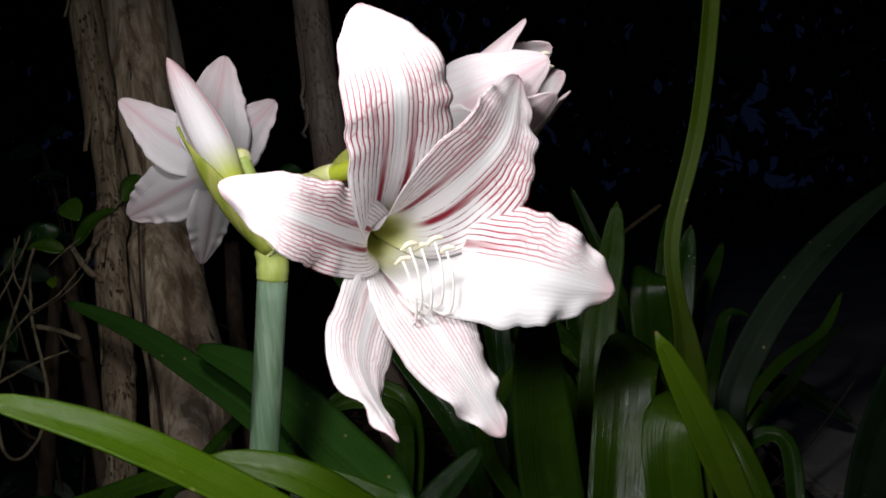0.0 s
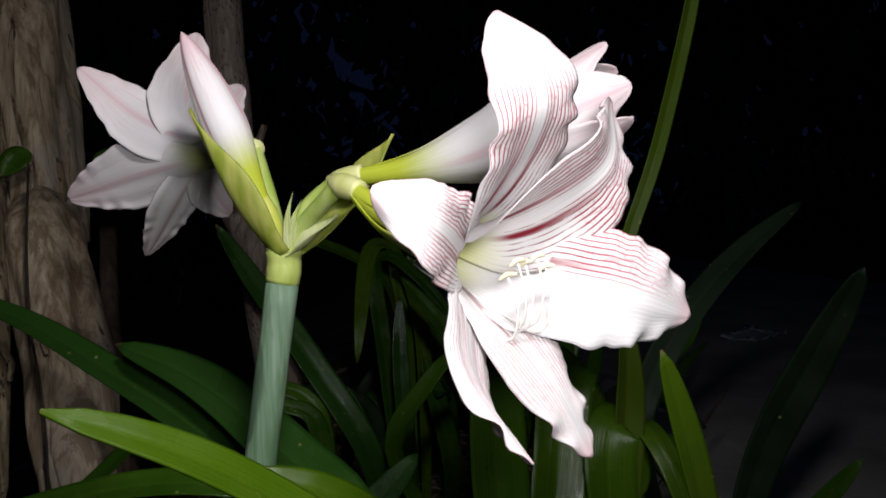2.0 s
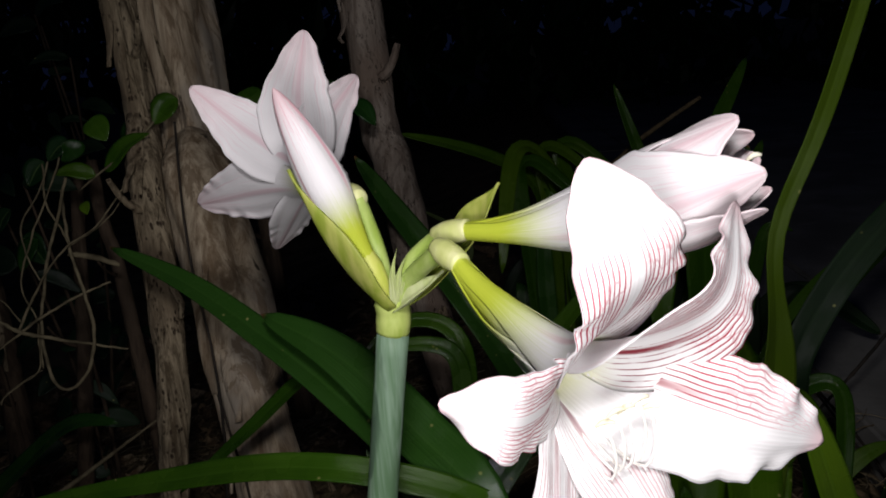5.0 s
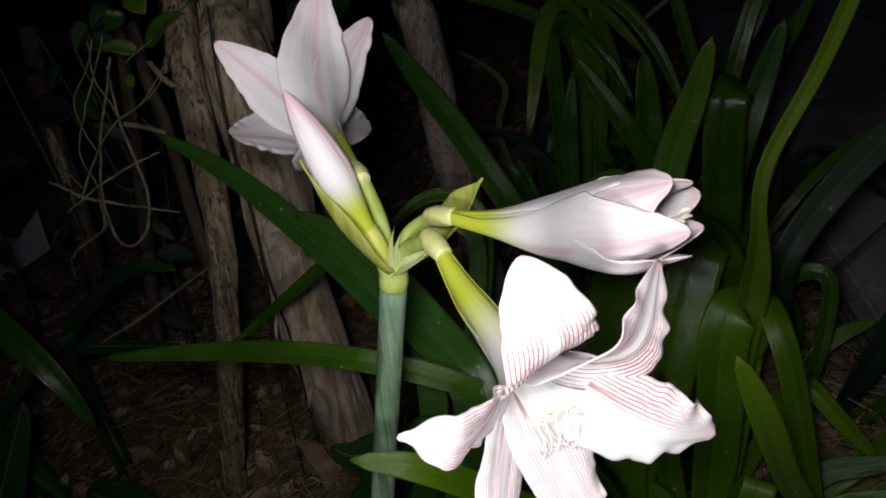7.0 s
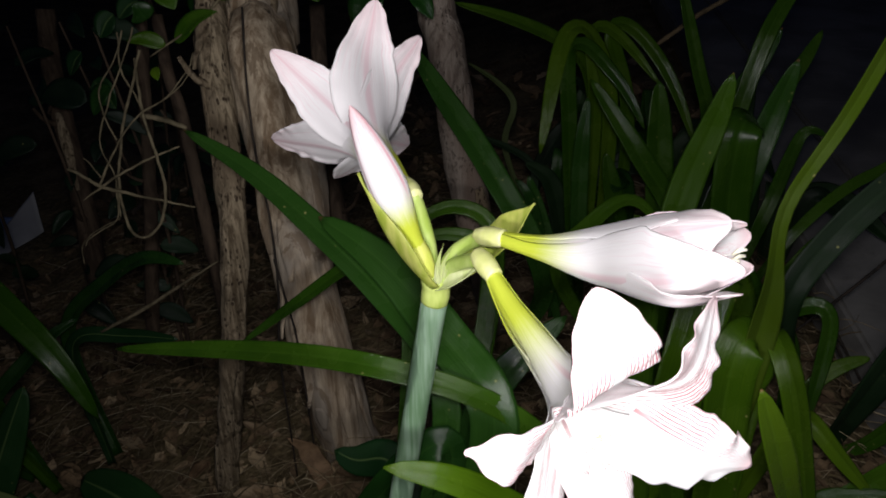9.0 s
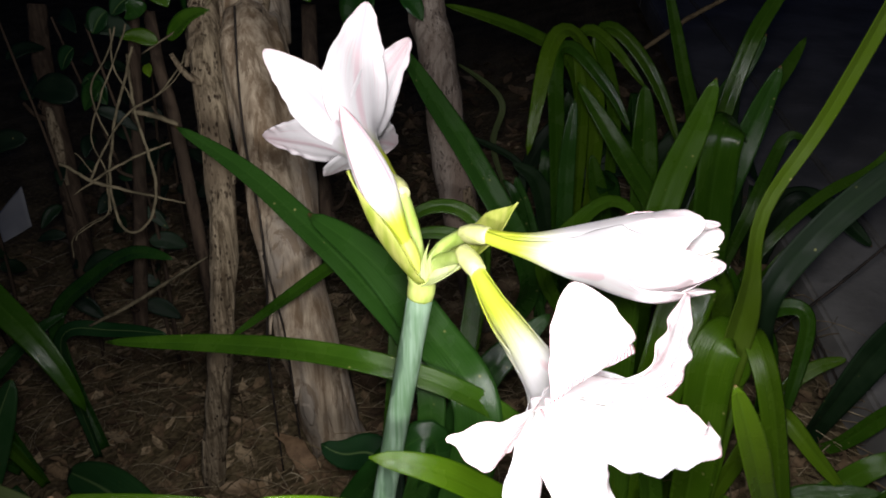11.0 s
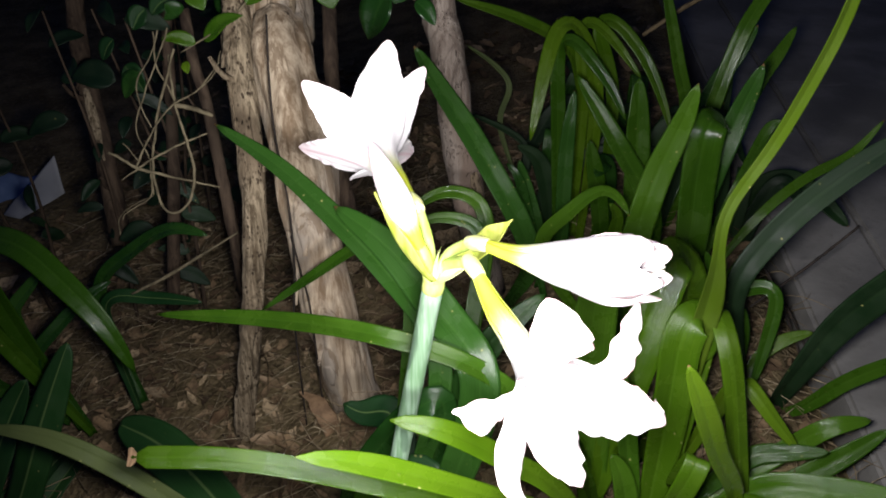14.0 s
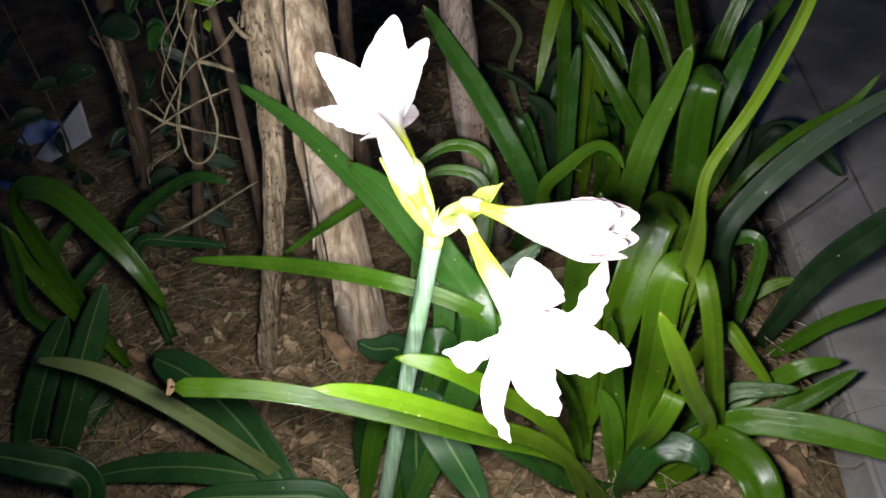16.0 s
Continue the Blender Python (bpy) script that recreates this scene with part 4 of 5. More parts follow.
leaf(t_clump, 18, ((0.360, 0.340, 0.190), (0.396, 0.370, 0.253), (0.427, 0.380, 0.280), (0.461, 0.387, 0.290)), bright)
leaf(t_clump, 22, ((0.360, 0.340, 0.190), (0.351, 0.340, 0.330), (0.308, 0.330, 0.391), (0.286, 0.340, 0.436)), mid)
# shaded clump
leaf(u_clump, 36, ((-0.620, 0.350, 0.000), (-0.684, 0.330, 0.336), (-0.591, 0.300, 0.400), (-0.518, 0.270, 0.366), (-0.462, 0.250, 0.318), (-0.428, 0.240, 0.246)), mid)
leaf(u_clump, 26, ((-0.550, 0.420, 0.000), (-0.621, 0.480, 0.177), (-0.534, 0.480, 0.276), (-0.455, 0.460, 0.333), (-0.392, 0.440, 0.337)), deep)
leaf(u_clump, 22, ((-0.300, -0.020, 0.030), (-0.203, 0.060, 0.100), (-0.272, 0.050, 0.220), (-0.364, 0.050, 0.300), (-0.436, 0.060, 0.317), (-0.520, 0.080, 0.296)), pale)
leaf(u_clump, 62, ((-0.174, 0.020, 0.116), (-0.219, 0.060, 0.153), (-0.289, 0.120, 0.165), (-0.387, 0.190, 0.166), (-0.475, 0.240, 0.143)), dark)
leaf(u_clump, 60, ((-0.620, 0.320, 0.000), (-0.722, 0.200, -0.069), (-0.685, 0.220, 0.044), (-0.661, 0.260, 0.111), (-0.628, 0.280, 0.171)), dark)
leaf(u_clump, 56, ((-0.600, 0.300, 0.000), (-0.657, 0.180, -0.061), (-0.603, 0.200, 0.080), (-0.574, 0.240, 0.168), (-0.543, 0.280, 0.251)), dark)
leaf(u_clump, 40, ((-0.350, 0.050, 0.020), (-0.196, 0.050, 0.129), (-0.306, 0.060, 0.142), (-0.441, 0.080, 0.088), (-0.540, 0.080, 0.041)), dark)
leaf(u_clump, 44, ((-0.500, -0.050, 0.020), (-0.444, 0.000, 0.162), (-0.509, 0.000, 0.196), (-0.599, 0.000, 0.201)), dark)
leaf(u_clump, 40, ((-0.300, -0.100, 0.030), (-0.111, -0.020, 0.210), (-0.206, -0.030, 0.232), (-0.300, -0.030, 0.206)), dark)
leaf(u_clump, 24, ((-0.600, 0.340, 0.000), (-0.691, 0.320, 0.223), (-0.705, 0.320, 0.288), (-0.746, 0.320, 0.327)), mid)
leaf(u_clump, 24, ((-0.600, 0.340, 0.000), (-0.683, 0.360, 0.203), (-0.669, 0.380, 0.247), (-0.627, 0.400, 0.293)), deep)
leaf(u_clump, 26, ((-0.650, 0.360, 0.000), (-0.708, 0.300, 0.141), (-0.698, 0.300, 0.250), (-0.692, 0.300, 0.326)), deep)
leaf(u_clump, 22, ((-0.620, 0.360, 0.000), (-0.663, 0.340, 0.136), (-0.627, 0.380, 0.193), (-0.593, 0.420, 0.225), (-0.565, 0.440, 0.237)), deep)
leaf(u_clump, 22, ((-0.550, 0.400, 0.000), (-0.574, 0.420, 0.203), (-0.489, 0.420, 0.227), (-0.401, 0.400, 0.243)), dark)


# ---- more leaves deep in the bed
back = thing("amaryllis_leaves", (0.22, 0.95, 0.16), "crowded strap leaves at the back of the bed, most with shade in their colour", "plant", "strap-leaved clumps")
# two in three take dim, so the gloom back here is partly painted
rb = random.Random(8)
for k in range(22):
    x, y = rb.uniform(0.02, 0.52), rb.uniform(0.70, 1.15)
    a, h, l = rb.uniform(0, 6.28), rb.uniform(0.14, 0.26), rb.uniform(0.05, 0.20)
    dx, dy = math.cos(a) * l, math.sin(a) * l * 0.6
    z = min(ground_height(x, y), 0.2) - 0.01
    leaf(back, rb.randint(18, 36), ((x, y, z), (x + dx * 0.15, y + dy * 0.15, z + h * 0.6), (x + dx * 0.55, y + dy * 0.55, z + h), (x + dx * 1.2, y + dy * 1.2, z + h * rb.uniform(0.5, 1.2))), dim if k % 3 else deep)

# ---- litter on the ground
def scraps_material(name, tones, rough=0.85):
    """Dead plant scraps, each with a tone of its own."""
    m, nt, b = material(name, rough, 0.25)
    island = nt.nodes.new("ShaderNodeNewGeometry").outputs["Random Per Island"]
    col = blend(nt, ramp(nt, island, 0.15, 0.6), tones[0], tones[1])
    col = blend(nt, ramp(nt, island, 0.72, 0.98), col, tones[2])
    s = grain(nt, coords(nt, "Object", (150, 150, 150)), 1.0, 5)
    col = blend(nt, ramp(nt, s, 0.42, 0.7, 0.0, 0.65), col, (0.045, 0.030, 0.018, 1))
    put(nt, b.inputs["Base Color"], col)
    bump(nt, b, s, 0.6, 0.002)
    return m


litter_mat = scraps_material("dry_leaf", ((0.085, 0.055, 0.030, 1), (0.24, 0.165, 0.090, 1), (0.42, 0.32, 0.19, 1)))
straw_mat = scraps_material("straw", ((0.13, 0.097, 0.050, 1), (0.27, 0.210, 0.120, 1), (0.44, 0.37, 0.240, 1)), 0.75)


def floor_at(x, y):
    p = V((x, y, 0))
    return ground_height(x, y) + 0.012 * noise.noise(p * 9) + 0.007 * noise.noise(p * 31)


def litter(count, seed, small, large, far):
    """Curled dry leaves lying over one another."""
    r = random.Random(seed)
    verts, faces = [], []
    for _ in range(count):
        x, y = r.uniform(-1.1, 0.46), r.uniform(-0.35, far)
        size = r.uniform(small, large)
        m = pose(x, y, floor_at(x, y) + r.uniform(0.002, 0.012), r.uniform(-28, 28), r.uniform(-28, 28), r.uniform(0, 360))
        curl, cup, slim = r.uniform(-0.5, 0.9), r.uniform(0.0, 1.2), r.uniform(0.24, 0.60)
        sharp = r.uniform(1.2, 2.6)
        base = len(verts)
        n, c = 7, 4
        for i in range(n + 1):
            u = i / n * 2 - 1
            w = slim * max(1 - abs(u) ** sharp, 0.03) * (1 + 0.35 * r.uniform(-1, 1))
            for j in range(c + 1):
                v = j / c * 2 - 1
                verts.append(m @ V((u * size, v * w * size, size * (curl * 0.35 * u * u + cup * 0.4 * (v * w) ** 2 * 3 + 0.05 * r.uniform(-1, 1)))))
        for i in range(n):
            for j in range(c):
                a = base + i * (c + 1) + j
                faces.append((a, a + 1, a + c + 2, a + c + 1))
    me = bpy.data.meshes.new("leaf_litter")
    me.from_pydata(verts, [], faces)
    me.polygons.foreach_set("use_smooth", [True] * len(faces))
    me.materials.append(litter_mat)
    return tagged(new("leaf_litter", me), "curled dry brown leaves strewn over the soil", "leaf litter", kind="stuff")


litter(4200, 11, 0.005, 0.020, 1.5)
litter(900, 12, 0.018, 0.040, 2.2)


def straw(count, seed):
    r = random.Random(seed)
    bm = bmesh.new()
    for _ in range(count):
        x, y = r.uniform(-1.0, 0.46), r.uniform(-0.35, 1.2)
        a, l = r.uniform(0, 6.28), r.uniform(0.015, 0.06)
        b2 = a + r.uniform(-0.7, 0.7)
        p0 = V((x, y, floor_at(x, y) + r.uniform(0.004, 0.02)))
        p1 = p0 + V((math.cos(a) * l, math.sin(a) * l, r.uniform(-0.004, 0.018)))
        p2 = p1 + V((math.cos(b2) * l, math.sin(b2) * l, r.uniform(-0.018, 0.004)))
        rr = r.uniform(0.0004, 0.0010)
        tube(bm, [p0, p1, p2], [rr, rr, rr * 0.5], 6, 3, False)
    return tagged(part("straw", bm, straw_mat, None), "thin dry straw and grass stalks on the soil", "straw", kind="stuff")


straw(5200, 3)

vine_mat = streaky("vine_bark", (0.070, 0.058, 0.032, 1), (0.19, 0.160, 0.095, 1), 0.8, (60, 60, 60), 0.5, 0.002)
stalk_mat = streaky("black_stalk", (0.010, 0.008, 0.006, 1), (0.03, 0.022, 0.016, 1), 0.8)
tangle = thing("vine_tangle", (-0.40, 0.38, 0.30), "tangled dry grey vines hanging beside the trunk", "vine")


def vine(pts, radii):
    bm = bmesh.new()
    pts, _ = spline(pts, 6 * len(pts))
    pts = [p + 0.0016 * noise.noise_vector(p * 34) + 0.0007 * noise.noise_vector(p * 120) for p in pts]
    tube(bm, pts, radii, 2 * len(pts), 8, True, 0.35)
    return part("vine", bm, vine_mat, tangle)


def twig(pts, radii, label, mat=vine_mat):
    bm = bmesh.new()
    tube(bm, pts, radii, 20, 6, True, 0.4)
    return tagged(part("twig", bm, mat, None), label, "twig")


vine([(-0.370, 0.400, 0.632), (-0.394, 0.400, 0.579), (-0.413, 0.390, 0.521), (-0.422, 0.385, 0.471), (-0.419, 0.380, 0.424), (-0.404, 0.380, 0.410), (-0.379, 0.380, 0.428), (-0.366, 0.385, 0.468), (-0.371, 0.390, 0.509), (-0.381, 0.400, 0.546), (-0.387, 0.410, 0.582), (-0.388, 0.420, 0.617)], [0.00156, 0.00177, 0.00187, 0.00166])
vine([(-0.397, 0.420, 0.648), (-0.406, 0.410, 0.620), (-0.425, 0.400, 0.590), (-0.429, 0.400, 0.557), (-0.418, 0.395, 0.528)], [0.00094, 0.00104, 0.00094])
vine([(-0.464, 0.360, 0.506), (-0.450, 0.365, 0.495), (-0.435, 0.370, 0.481), (-0.403, 0.380, 0.466), (-0.371, 0.390, 0.455), (-0.341, 0.400, 0.443)], [0.00187, 0.00218, 0.00156, 0.00114])
vine([(-0.435, 0.370, 0.484), (-0.413, 0.385, 0.527), (-0.382, 0.395, 0.561), (-0.351, 0.400, 0.578), (-0.319, 0.410, 0.615)], [0.00146, 0.00125, 0.00104, 0.00083])
vine([(-0.433, 0.370, 0.482), (-0.407, 0.380, 0.497), (-0.381, 0.390, 0.508), (-0.351, 0.410, 0.517)], [0.00156, 0.00146, 0.00114])
vine([(-0.434, 0.370, 0.480), (-0.445, 0.365, 0.473), (-0.455, 0.360, 0.467)], [0.00156, 0.00114, 0.00062])
vine([(-0.422, 0.380, 0.481), (-0.431, 0.380, 0.435), (-0.447, 0.370, 0.424), (-0.465, 0.365, 0.413), (-0.468, 0.360, 0.406)], [0.00083, 0.00083, 0.00068])
vine([(-0.403, 0.420, 0.645), (-0.402, 0.410, 0.607), (-0.394, 0.410, 0.581), (-0.381, 0.400, 0.563)], [0.00114, 0.00114, 0.00094])
vine([(-0.432, 0.370, 0.493), (-0.438, 0.365, 0.510), (-0.442, 0.360, 0.519)], [0.00083, 0.00083, 0.00062])
vine([(-0.383, 0.420, 0.651), (-0.402, 0.410, 0.609), (-0.421, 0.400, 0.569), (-0.442, 0.400, 0.522), (-0.427, 0.390, 0.485), (-0.430, 0.385, 0.433)], [0.00094, 0.00104, 0.00083])
vine([(-0.324, 0.430, 0.621), (-0.332, 0.420, 0.597), (-0.352, 0.410, 0.577), (-0.381, 0.400, 0.561)], [0.00073, 0.00068, 0.00052])
vine([(-0.431, 0.385, 0.431), (-0.465, 0.380, 0.414), (-0.483, 0.375, 0.396), (-0.484, 0.370, 0.374)], [0.00073, 0.00068, 0.00052])
twig([(-0.522, 0.420, 0.232), (-0.461, 0.440, 0.262), (-0.415, 0.460, 0.289), (-0.362, 0.480, 0.320)], [0.0022, 0.0030, 0.0024, 0.0012], "bare grey twig leaning over the litter")
twig([(-0.402, 0.430, 0.546), (-0.379, 0.440, 0.537), (-0.358, 0.450, 0.524)], [0.0030, 0.0036, 0.0030], "short brown stick caught in the vines")
twig([(-0.249, 0.400, 0.679), (-0.250, 0.385, 0.598), (-0.245, 0.370, 0.530), (-0.231, 0.350, 0.461), (-0.227, 0.335, 0.372), (-0.235, 0.330, 0.279), (-0.247, 0.360, 0.043)], [0.0013, 0.0015, 0.0013], "thin dark stem climbing past the pale trunk", stalk_mat)
twig([(-0.231, 0.345, 0.410), (-0.220, 0.340, 0.346), (-0.212, 0.335, 0.299), (-0.217, 0.360, 0.101)], [0.0013, 0.0015, 0.0013], "thin dark stem climbing past the pale trunk", stalk_mat)
twig([(0.407, 0.500, 0.328), (0.463, 0.470, 0.253), (0.506, 0.430, 0.184)], [0.0018, 0.0020, 0.0014], "thin black dead stalk by the concrete", stalk_mat)
twig([(0.427, 0.500, 0.298), (0.465, 0.470, 0.237), (0.490, 0.430, 0.182)], [0.0018, 0.0020, 0.0014], "thin black dead stalk by the concrete", stalk_mat)
twig([(0.526, 0.500, 0.394), (0.464, 0.470, 0.342), (0.388, 0.430, 0.293)], [0.0018, 0.0020, 0.0014], "thin black dead stalk by the concrete", stalk_mat)


twig([(0.265, 1.000, 0.487), (0.336, 1.000, 0.545), (0.432, 1.000, 0.605)], [0.0040, 0.0044, 0.0036], "pale dry stick leaning behind the leaves", straw_mat)


# ---- climber with small leaves on the trunk
climber = thing("climbing_plant", (-0.30, 0.43, 0.55), "small-leaved green climber clinging to the trunk", "plant")


def blade(parent, base, tip, width, mat):
    """A small pointed oval leaf."""
    base, tip = V(base), V(tip)
    r = random.Random(repr(tuple(base)))
    n, cols = 12, 6
    mid_pt = base.lerp(tip, 0.5) + V((0, 0, 0.12 * (tip - base).length))
    c, _ = spline([base, mid_pt, tip], n)
    t = tangents(c)
    face = V((r.uniform(-0.3, 0.3), -0.75, 0.55)).normalized()
    rows = []
    for i in range(n + 1):
        u = i / n
        side = t[i].cross(face).normalized()
        nor = side.cross(t[i])
        w = width * 0.5 * (math.sin(math.pi * min(u ** 0.75, 1)) ** 0.8 + 0.02)
        rows.append([(c[i] + side * (w * v) + nor * (0.25 * w * abs(v)), nor) for v in [j / cols * 2 - 1 for j in range(cols + 1)]])
    bm = bmesh.new()
    sheet(bm, rows, 0.0006)
    return part("leaf", bm, [mat, mat], parent)


blade(climber, (-0.348, 0.440, 0.629), (-0.289, 0.430, 0.667), 0.020, mid)
blade(climber, (-0.359, 0.440, 0.626), (-0.400, 0.430, 0.632), 0.018, bright)
blade(climber, (-0.384, 0.450, 0.597), (-0.377, 0.440, 0.585), 0.012, bright)
blade(climber, (-0.118, 0.470, 0.693), (-0.142, 0.460, 0.635), 0.045, deep)
blade(climber, (-0.086, 0.480, 0.679), (-0.060, 0.470, 0.653), 0.022, deep)
blade(climber, (-0.196, 0.460, 0.701), (-0.182, 0.450, 0.674), 0.032, mid)
blade(climber, (-0.423, 0.520, 0.657), (-0.448, 0.510, 0.637), 0.030, dark)
blade(climber, (-0.475, 0.550, 0.633), (-0.495, 0.540, 0.605), 0.030, dark)
blade(climber, (-0.407, 0.500, 0.639), (-0.417, 0.490, 0.658), 0.030, deep)
blade(climber, (-0.543, 0.580, 0.536), (-0.513, 0.570, 0.500), 0.035, dark)
blade(climber, (-0.562, 0.600, 0.569), (-0.581, 0.590, 0.539), 0.030, dark)
blade(climber, (-0.510, 0.560, 0.536), (-0.536, 0.550, 0.497), 0.030, deep)
blade(climber, (-0.348, 0.500, 0.645), (-0.325, 0.490, 0.682), 0.025, deep)
blade(climber, (-0.096, 0.500, 0.697), (-0.115, 0.490, 0.672), 0.030, deep)
blade(climber, (-0.265, 0.460, 0.698), (-0.291, 0.450, 0.674), 0.030, mid)
blade(climber, (-0.376, 0.480, 0.682), (-0.355, 0.470, 0.659), 0.028, mid)
bm = bmesh.new()
tube(bm, [(-0.291, 0.450, 0.677), (-0.317, 0.440, 0.652), (-0.359, 0.440, 0.626), (-0.387, 0.450, 0.609)], [0.0014, 0.0013, 0.0010], 16, 6)
part("stem", bm, vine_mat, climber)
bm = bmesh.new()
tube(bm, [(-0.178, 0.480, 0.704), (-0.150, 0.470, 0.695), (-0.117, 0.470, 0.690), (-0.086, 0.480, 0.681)], [0.0014, 0.0013, 0.0010], 16, 6)
part("stem", bm, vine_mat, climber)

# the shrub's leaves look unlit because their colour already holds the shade
shrub = thing("shrub", (-0.75, 0.85, -0.05), "leafy shrub at the back with deep shade in its leaf colour", "shrub")
rs = random.Random(17)
for k in range(9):
    x, y = rs.uniform(-1.05, -0.42), rs.uniform(0.62, 1.05)
    top = V((x + rs.uniform(-0.12, 0.12), y + rs.uniform(-0.1, 0.1), rs.uniform(0.45, 0.85)))
    foot = V((x, y, ground_height(x, y) - 0.01))
    bm = bmesh.new()
    tube(bm, [foot, foot.lerp(top, 0.5) + V((0.02, 0.01, 0)), top], [0.004, 0.003, 0.0018], 14, 6, True, 0.3)
    part("stem", bm, bark_dark, shrub)
    for j in range(9):
        p = foot.lerp(top, 0.25 + 0.75 * j / 8) + V((rs.gauss(0, 0.012), rs.gauss(0, 0.012), 0))
        a = rs.uniform(0, 6.28)
        l = rs.uniform(0.04, 0.09)
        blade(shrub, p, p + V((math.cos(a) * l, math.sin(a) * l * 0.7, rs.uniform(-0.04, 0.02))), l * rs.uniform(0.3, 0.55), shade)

# ---- things thrown down at the back
paper_mat = streaky("white_sheet", (0.22, 0.23, 0.24, 1), (0.33, 0.34, 0.35, 1), 0.7, (9, 9, 9))
blue_mat = streaky("blue_cloth", (0.10, 0.16, 0.30, 1), (0.20, 0.28, 0.46, 1), 0.8, (14, 14, 14))


def crumpled(name, corners, mat, label, category, rough, seed, ragged=0.0):
    """A sheet between four corners, creased."""
    a, b, c, d = [V(p) for p in corners]
    n = 14
    nor = (b - a).cross(d - a).normalized()
    rows = []
    for i in range(n + 1):
        row = []
        for j in range(n + 1):
            u, v = i / n, j / n
            p = a.lerp(b, u).lerp(d.lerp(c, u), v)
            p += 0.25 * (b - a).length * noise.noise_vector(p * 60) * ragged * (abs(v - 0.5) + abs(u - 0.5))
            row.append((p + nor * rough * noise.noise(p * 14 + V((seed, 0, 0))), nor))
        rows.append(row)
    bm = bmesh.new()
    sheet(bm, rows, 0.002)
    return tagged(part(name, bm, [mat, mat], None), label, category)


crumpled("paper_scrap", [(-1.077, 1.100, 0.094), (-1.050, 1.060, 0.013), (-1.140, 1.000, -0.032), (-1.202, 1.020, -0.038)], paper_mat,
         "dim white sheet lying in the shade", "paper", 0.012, 3)
crumpled("cloth", [(-1.382, 1.220, -0.072), (-1.240, 1.250, -0.041), (-1.215, 1.150, -0.085), (-1.341, 1.150, -0.088)], blue_mat,
         "crumpled blue cloth lying behind the leaves", "cloth", 0.05, 7)
crumpled("cloth", [(-1.322, 0.950, -0.056), (-1.206, 0.950, -0.075), (-1.256, 0.900, -0.128), (-1.356, 0.900, -0.183)], blue_mat,
         "pale blue cloth edge between dark leaves", "cloth", 0.03, 9)
crumpled("paper_scrap", [(1.113, 1.560, 0.246), (1.269, 1.693, 0.247), (1.337, 1.585, 0.246), (1.183, 1.494, 0.246)], paper_mat,
         "pale ragged scrap lying on the concrete", "paper", 0.004, 5, 0.4)

dry_mat = streaky("tan_dry_leaf", (0.17, 0.115, 0.062, 1), (0.31, 0.225, 0.135, 1), 0.8, (40, 40, 40), 0.6, 0.002)
brown_mat = streaky("brown_dry_leaf", (0.10, 0.060, 0.030, 1), (0.22, 0.140, 0.075, 1), 0.8, (50, 50, 50), 0.6, 0.002)
crumpled("bark_piece", [(-0.250, 0.355, 0.130), (-0.228, 0.350, 0.128), (-0.186, 0.335, 0.074), (-0.206, 0.328, 0.058)], brown_mat, "tan scrap of peeled bark at the trunk's foot", "bark", 0.026, 4, 0.9)


def fallen_leaf(x, y, size, turn, tilt, mat, label):
    """A curled dead leaf with a midrib, lying on the litter."""
    r = random.Random(int(x * 1000) + int(y * 77))
    m = pose(x, y, floor_at(x, y) + 0.010, tilt, r.uniform(-12, 12), turn)
    n, cols = 16, 8
    curl, slim = r.uniform(0.15, 0.5), r.uniform(0.32, 0.5)
    rows = []
    for i in range(n + 1):
        u = i / n * 2 - 1
        w = slim * max(1 - abs(u) ** 1.9, 0.02) * (1 + 0.10 * math.sin(9 * u + turn))
        row = []
        for j in range(cols + 1):
            v = j / cols * 2 - 1
            z = curl * 0.4 * u * u + 0.45 * w * abs(v) ** 1.4 + 0.035 * noise.noise(V((u * 4, v * 4, x * 30)))
            row.append((m @ V((u * size, v * w * size, z * size)), (m.to_3x3() @ V((0, 0, 1))).normalized()))
        rows.append(row)
    bm = bmesh.new()
    sheet(bm, rows, 0.0008)
    return tagged(part("dry_leaf", bm, [mat, mat], None), label, "dead leaf", "fallen dry leaves")


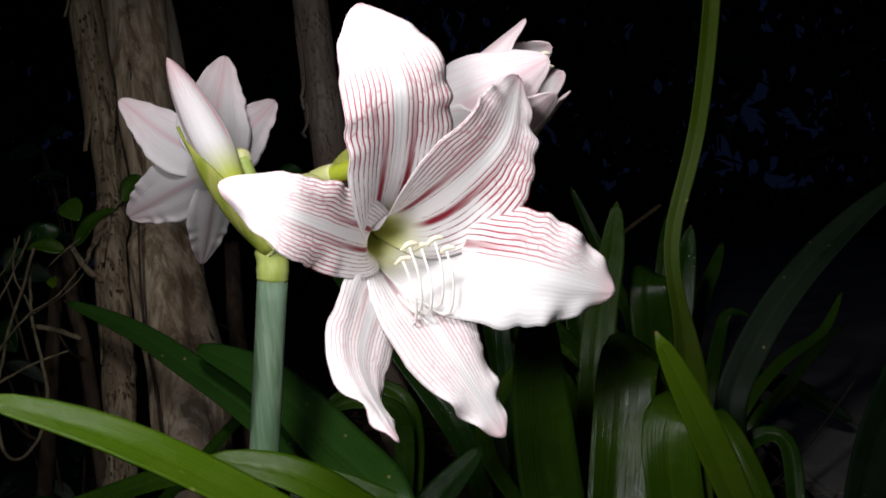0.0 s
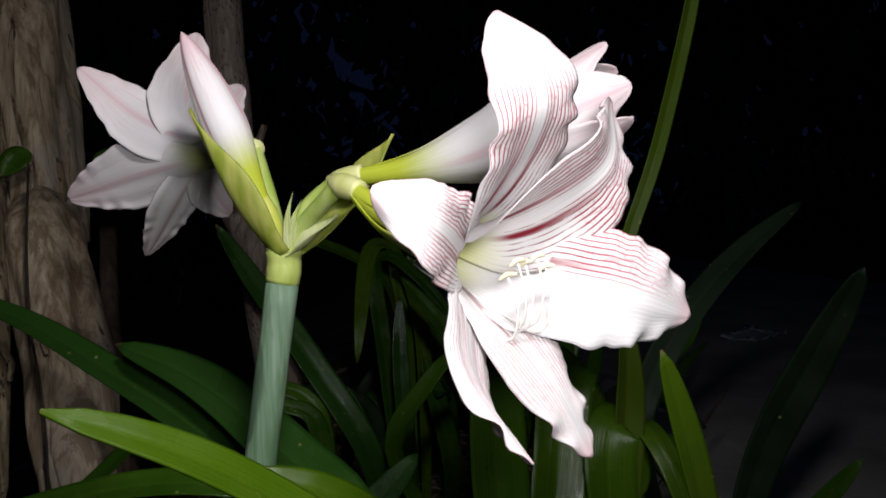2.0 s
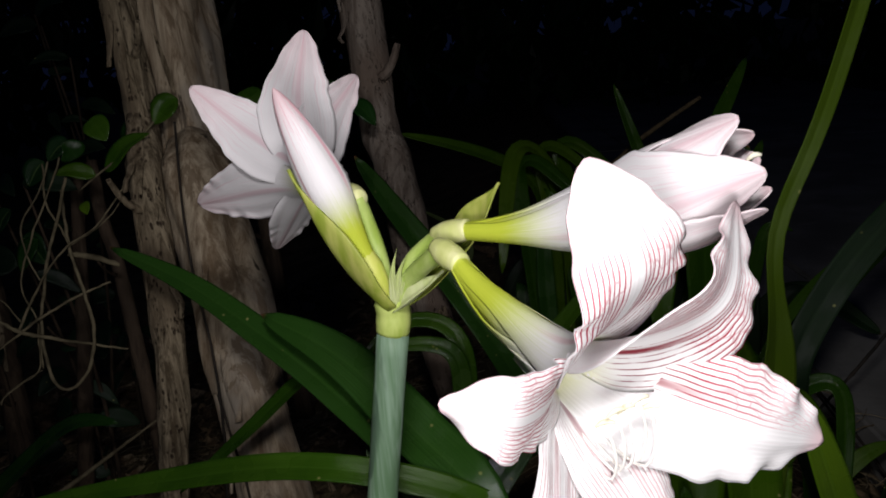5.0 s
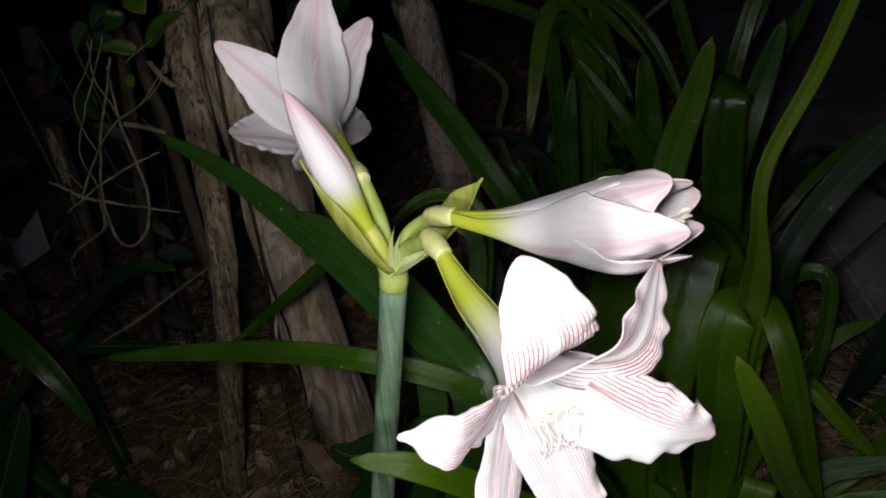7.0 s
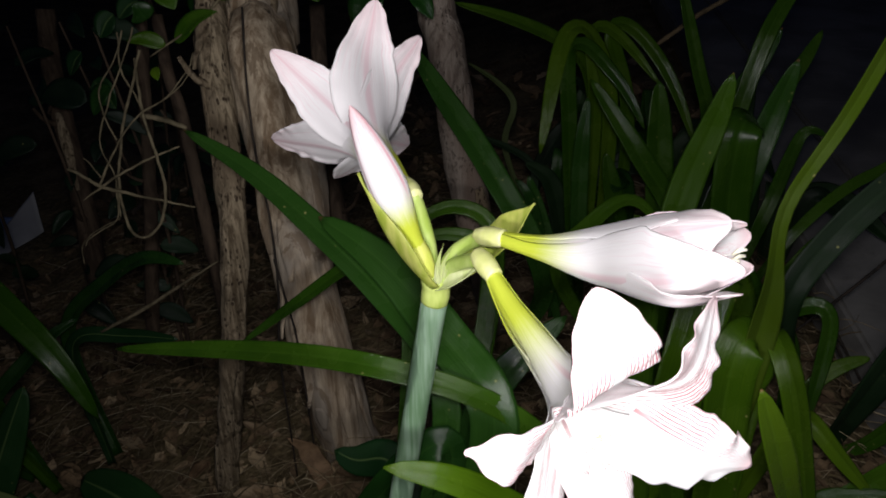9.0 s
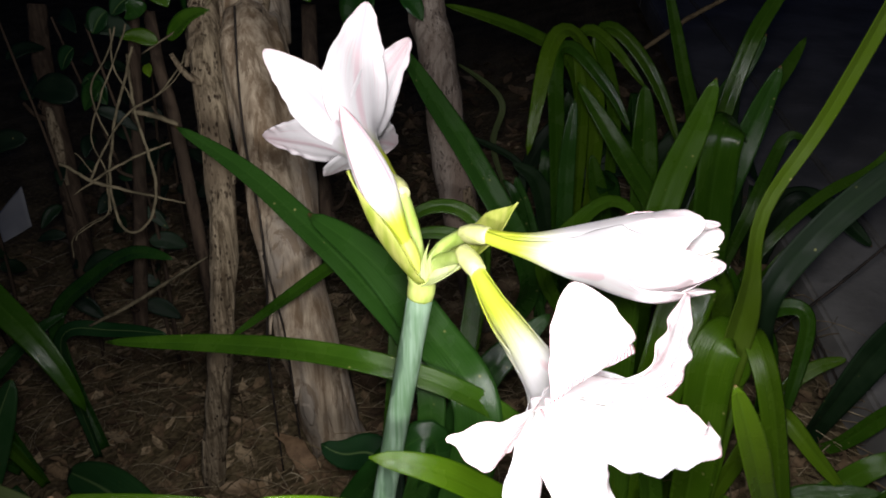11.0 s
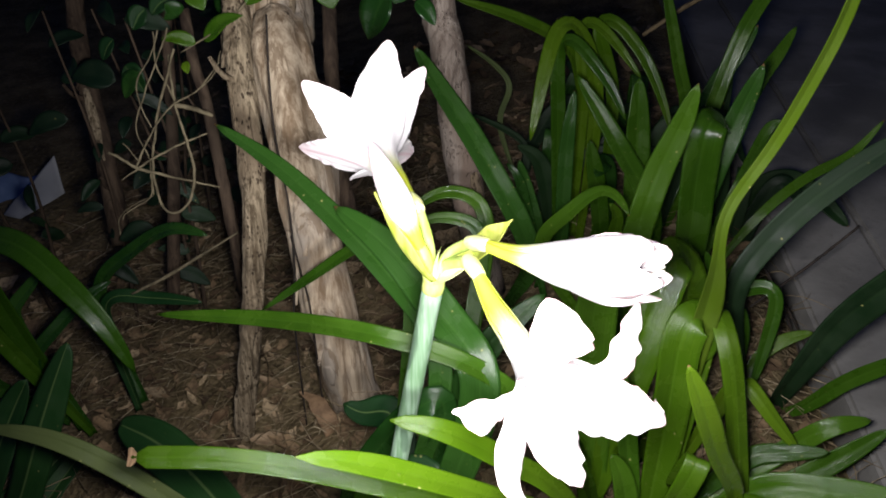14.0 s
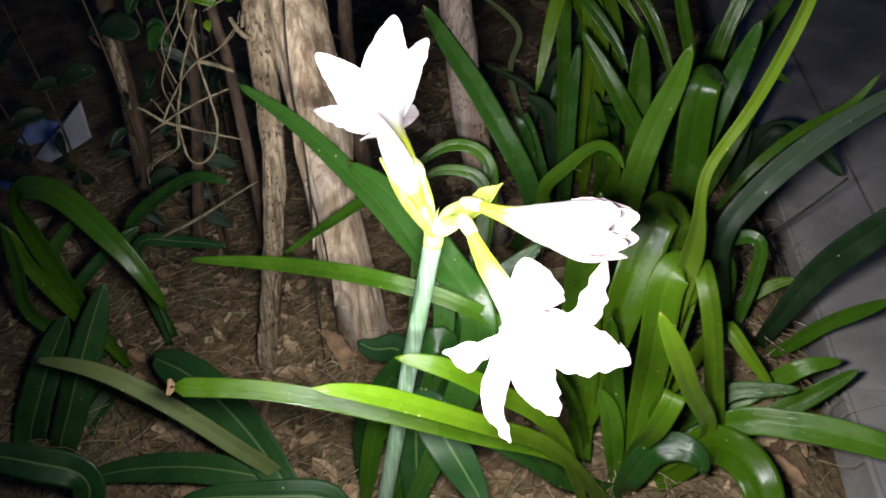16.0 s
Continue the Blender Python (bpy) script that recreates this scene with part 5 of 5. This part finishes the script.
for x, y, size, turn, tilt, pale_one in ((-0.30, 0.33, 0.030, 20, 12, 1), (-0.36, 0.27, 0.026, 140, -8, 0), (-0.22, 0.24, 0.034, 75, 6, 0), (-0.27, 0.15, 0.036, 200, 14, 0),
                                         (-0.18, 0.12, 0.030, 320, -10, 1), (-0.40, 0.38, 0.028, 260, 8, 0), (-0.45, 0.20, 0.032, 30, 10, 1), (-0.12, 0.30, 0.030, 110, 9, 0),
                                         (-0.33, 0.45, 0.034, 170, 12, 1), (-0.24, 0.50, 0.028, 60, -6, 0), (-0.10, 0.05, 0.034, 15, 10, 0), (0.33, 0.02, 0.038, 95, 8, 1),
                                         (0.40, 0.10, 0.034, 330, 5, 0), (0.05, 0.75, 0.036, 40, 8, 1), (-0.02, 0.90, 0.034, 150, 6, 0)):
    fallen_leaf(x, y, size, turn, tilt, dry_mat if pale_one else brown_mat, "pale tan curled dead leaf on the soil" if pale_one else "brown curled dead leaf on the soil")

tip = leaf(q_clump, 15, ((-0.2295, -0.0745, 0.4642), (-0.2330, -0.0749, 0.4641), (-0.2365, -0.0752, 0.4640)), brown_mat, blunt=0.95)
tip.name = "dry_tip"
tagged(tip, "withered brown leaf end")

# ---- black trees at the far end of the garden
def far_leaves(count, seed):
    r = random.Random(seed)
    verts, faces = [], []
    for _ in range(count):
        cx, cy, cz = r.uniform(-7, 7), r.uniform(4.5, 7.5), r.uniform(0.2, 5.0) ** 1.0
        for _ in range(46):
            p = V((cx + r.gauss(0, 0.34), cy + r.gauss(0, 0.3), max(cz + r.gauss(0, 0.30), 0.2)))
            m = Matrix.Translation(p) @ Euler((r.uniform(0, 6), r.uniform(0, 6), r.uniform(0, 6))).to_matrix().to_4x4()
            l, w = r.uniform(0.09, 0.20), r.uniform(0.05, 0.09)
            k = len(verts)
            verts += [m @ V((-l, 0, 0)), m @ V((0, -w, 0.02)), m @ V((l, 0, 0)), m @ V((0, w, 0.02))]
            faces.append((k, k + 1, k + 2, k + 3))
    me = bpy.data.meshes.new("far_trees")
    me.from_pydata(verts, [], faces)
    me.materials.append(dark)
    return tagged(new("far_trees", me), "dark tree foliage against the night sky", "trees", kind="stuff")


far_leaves(430, 21)
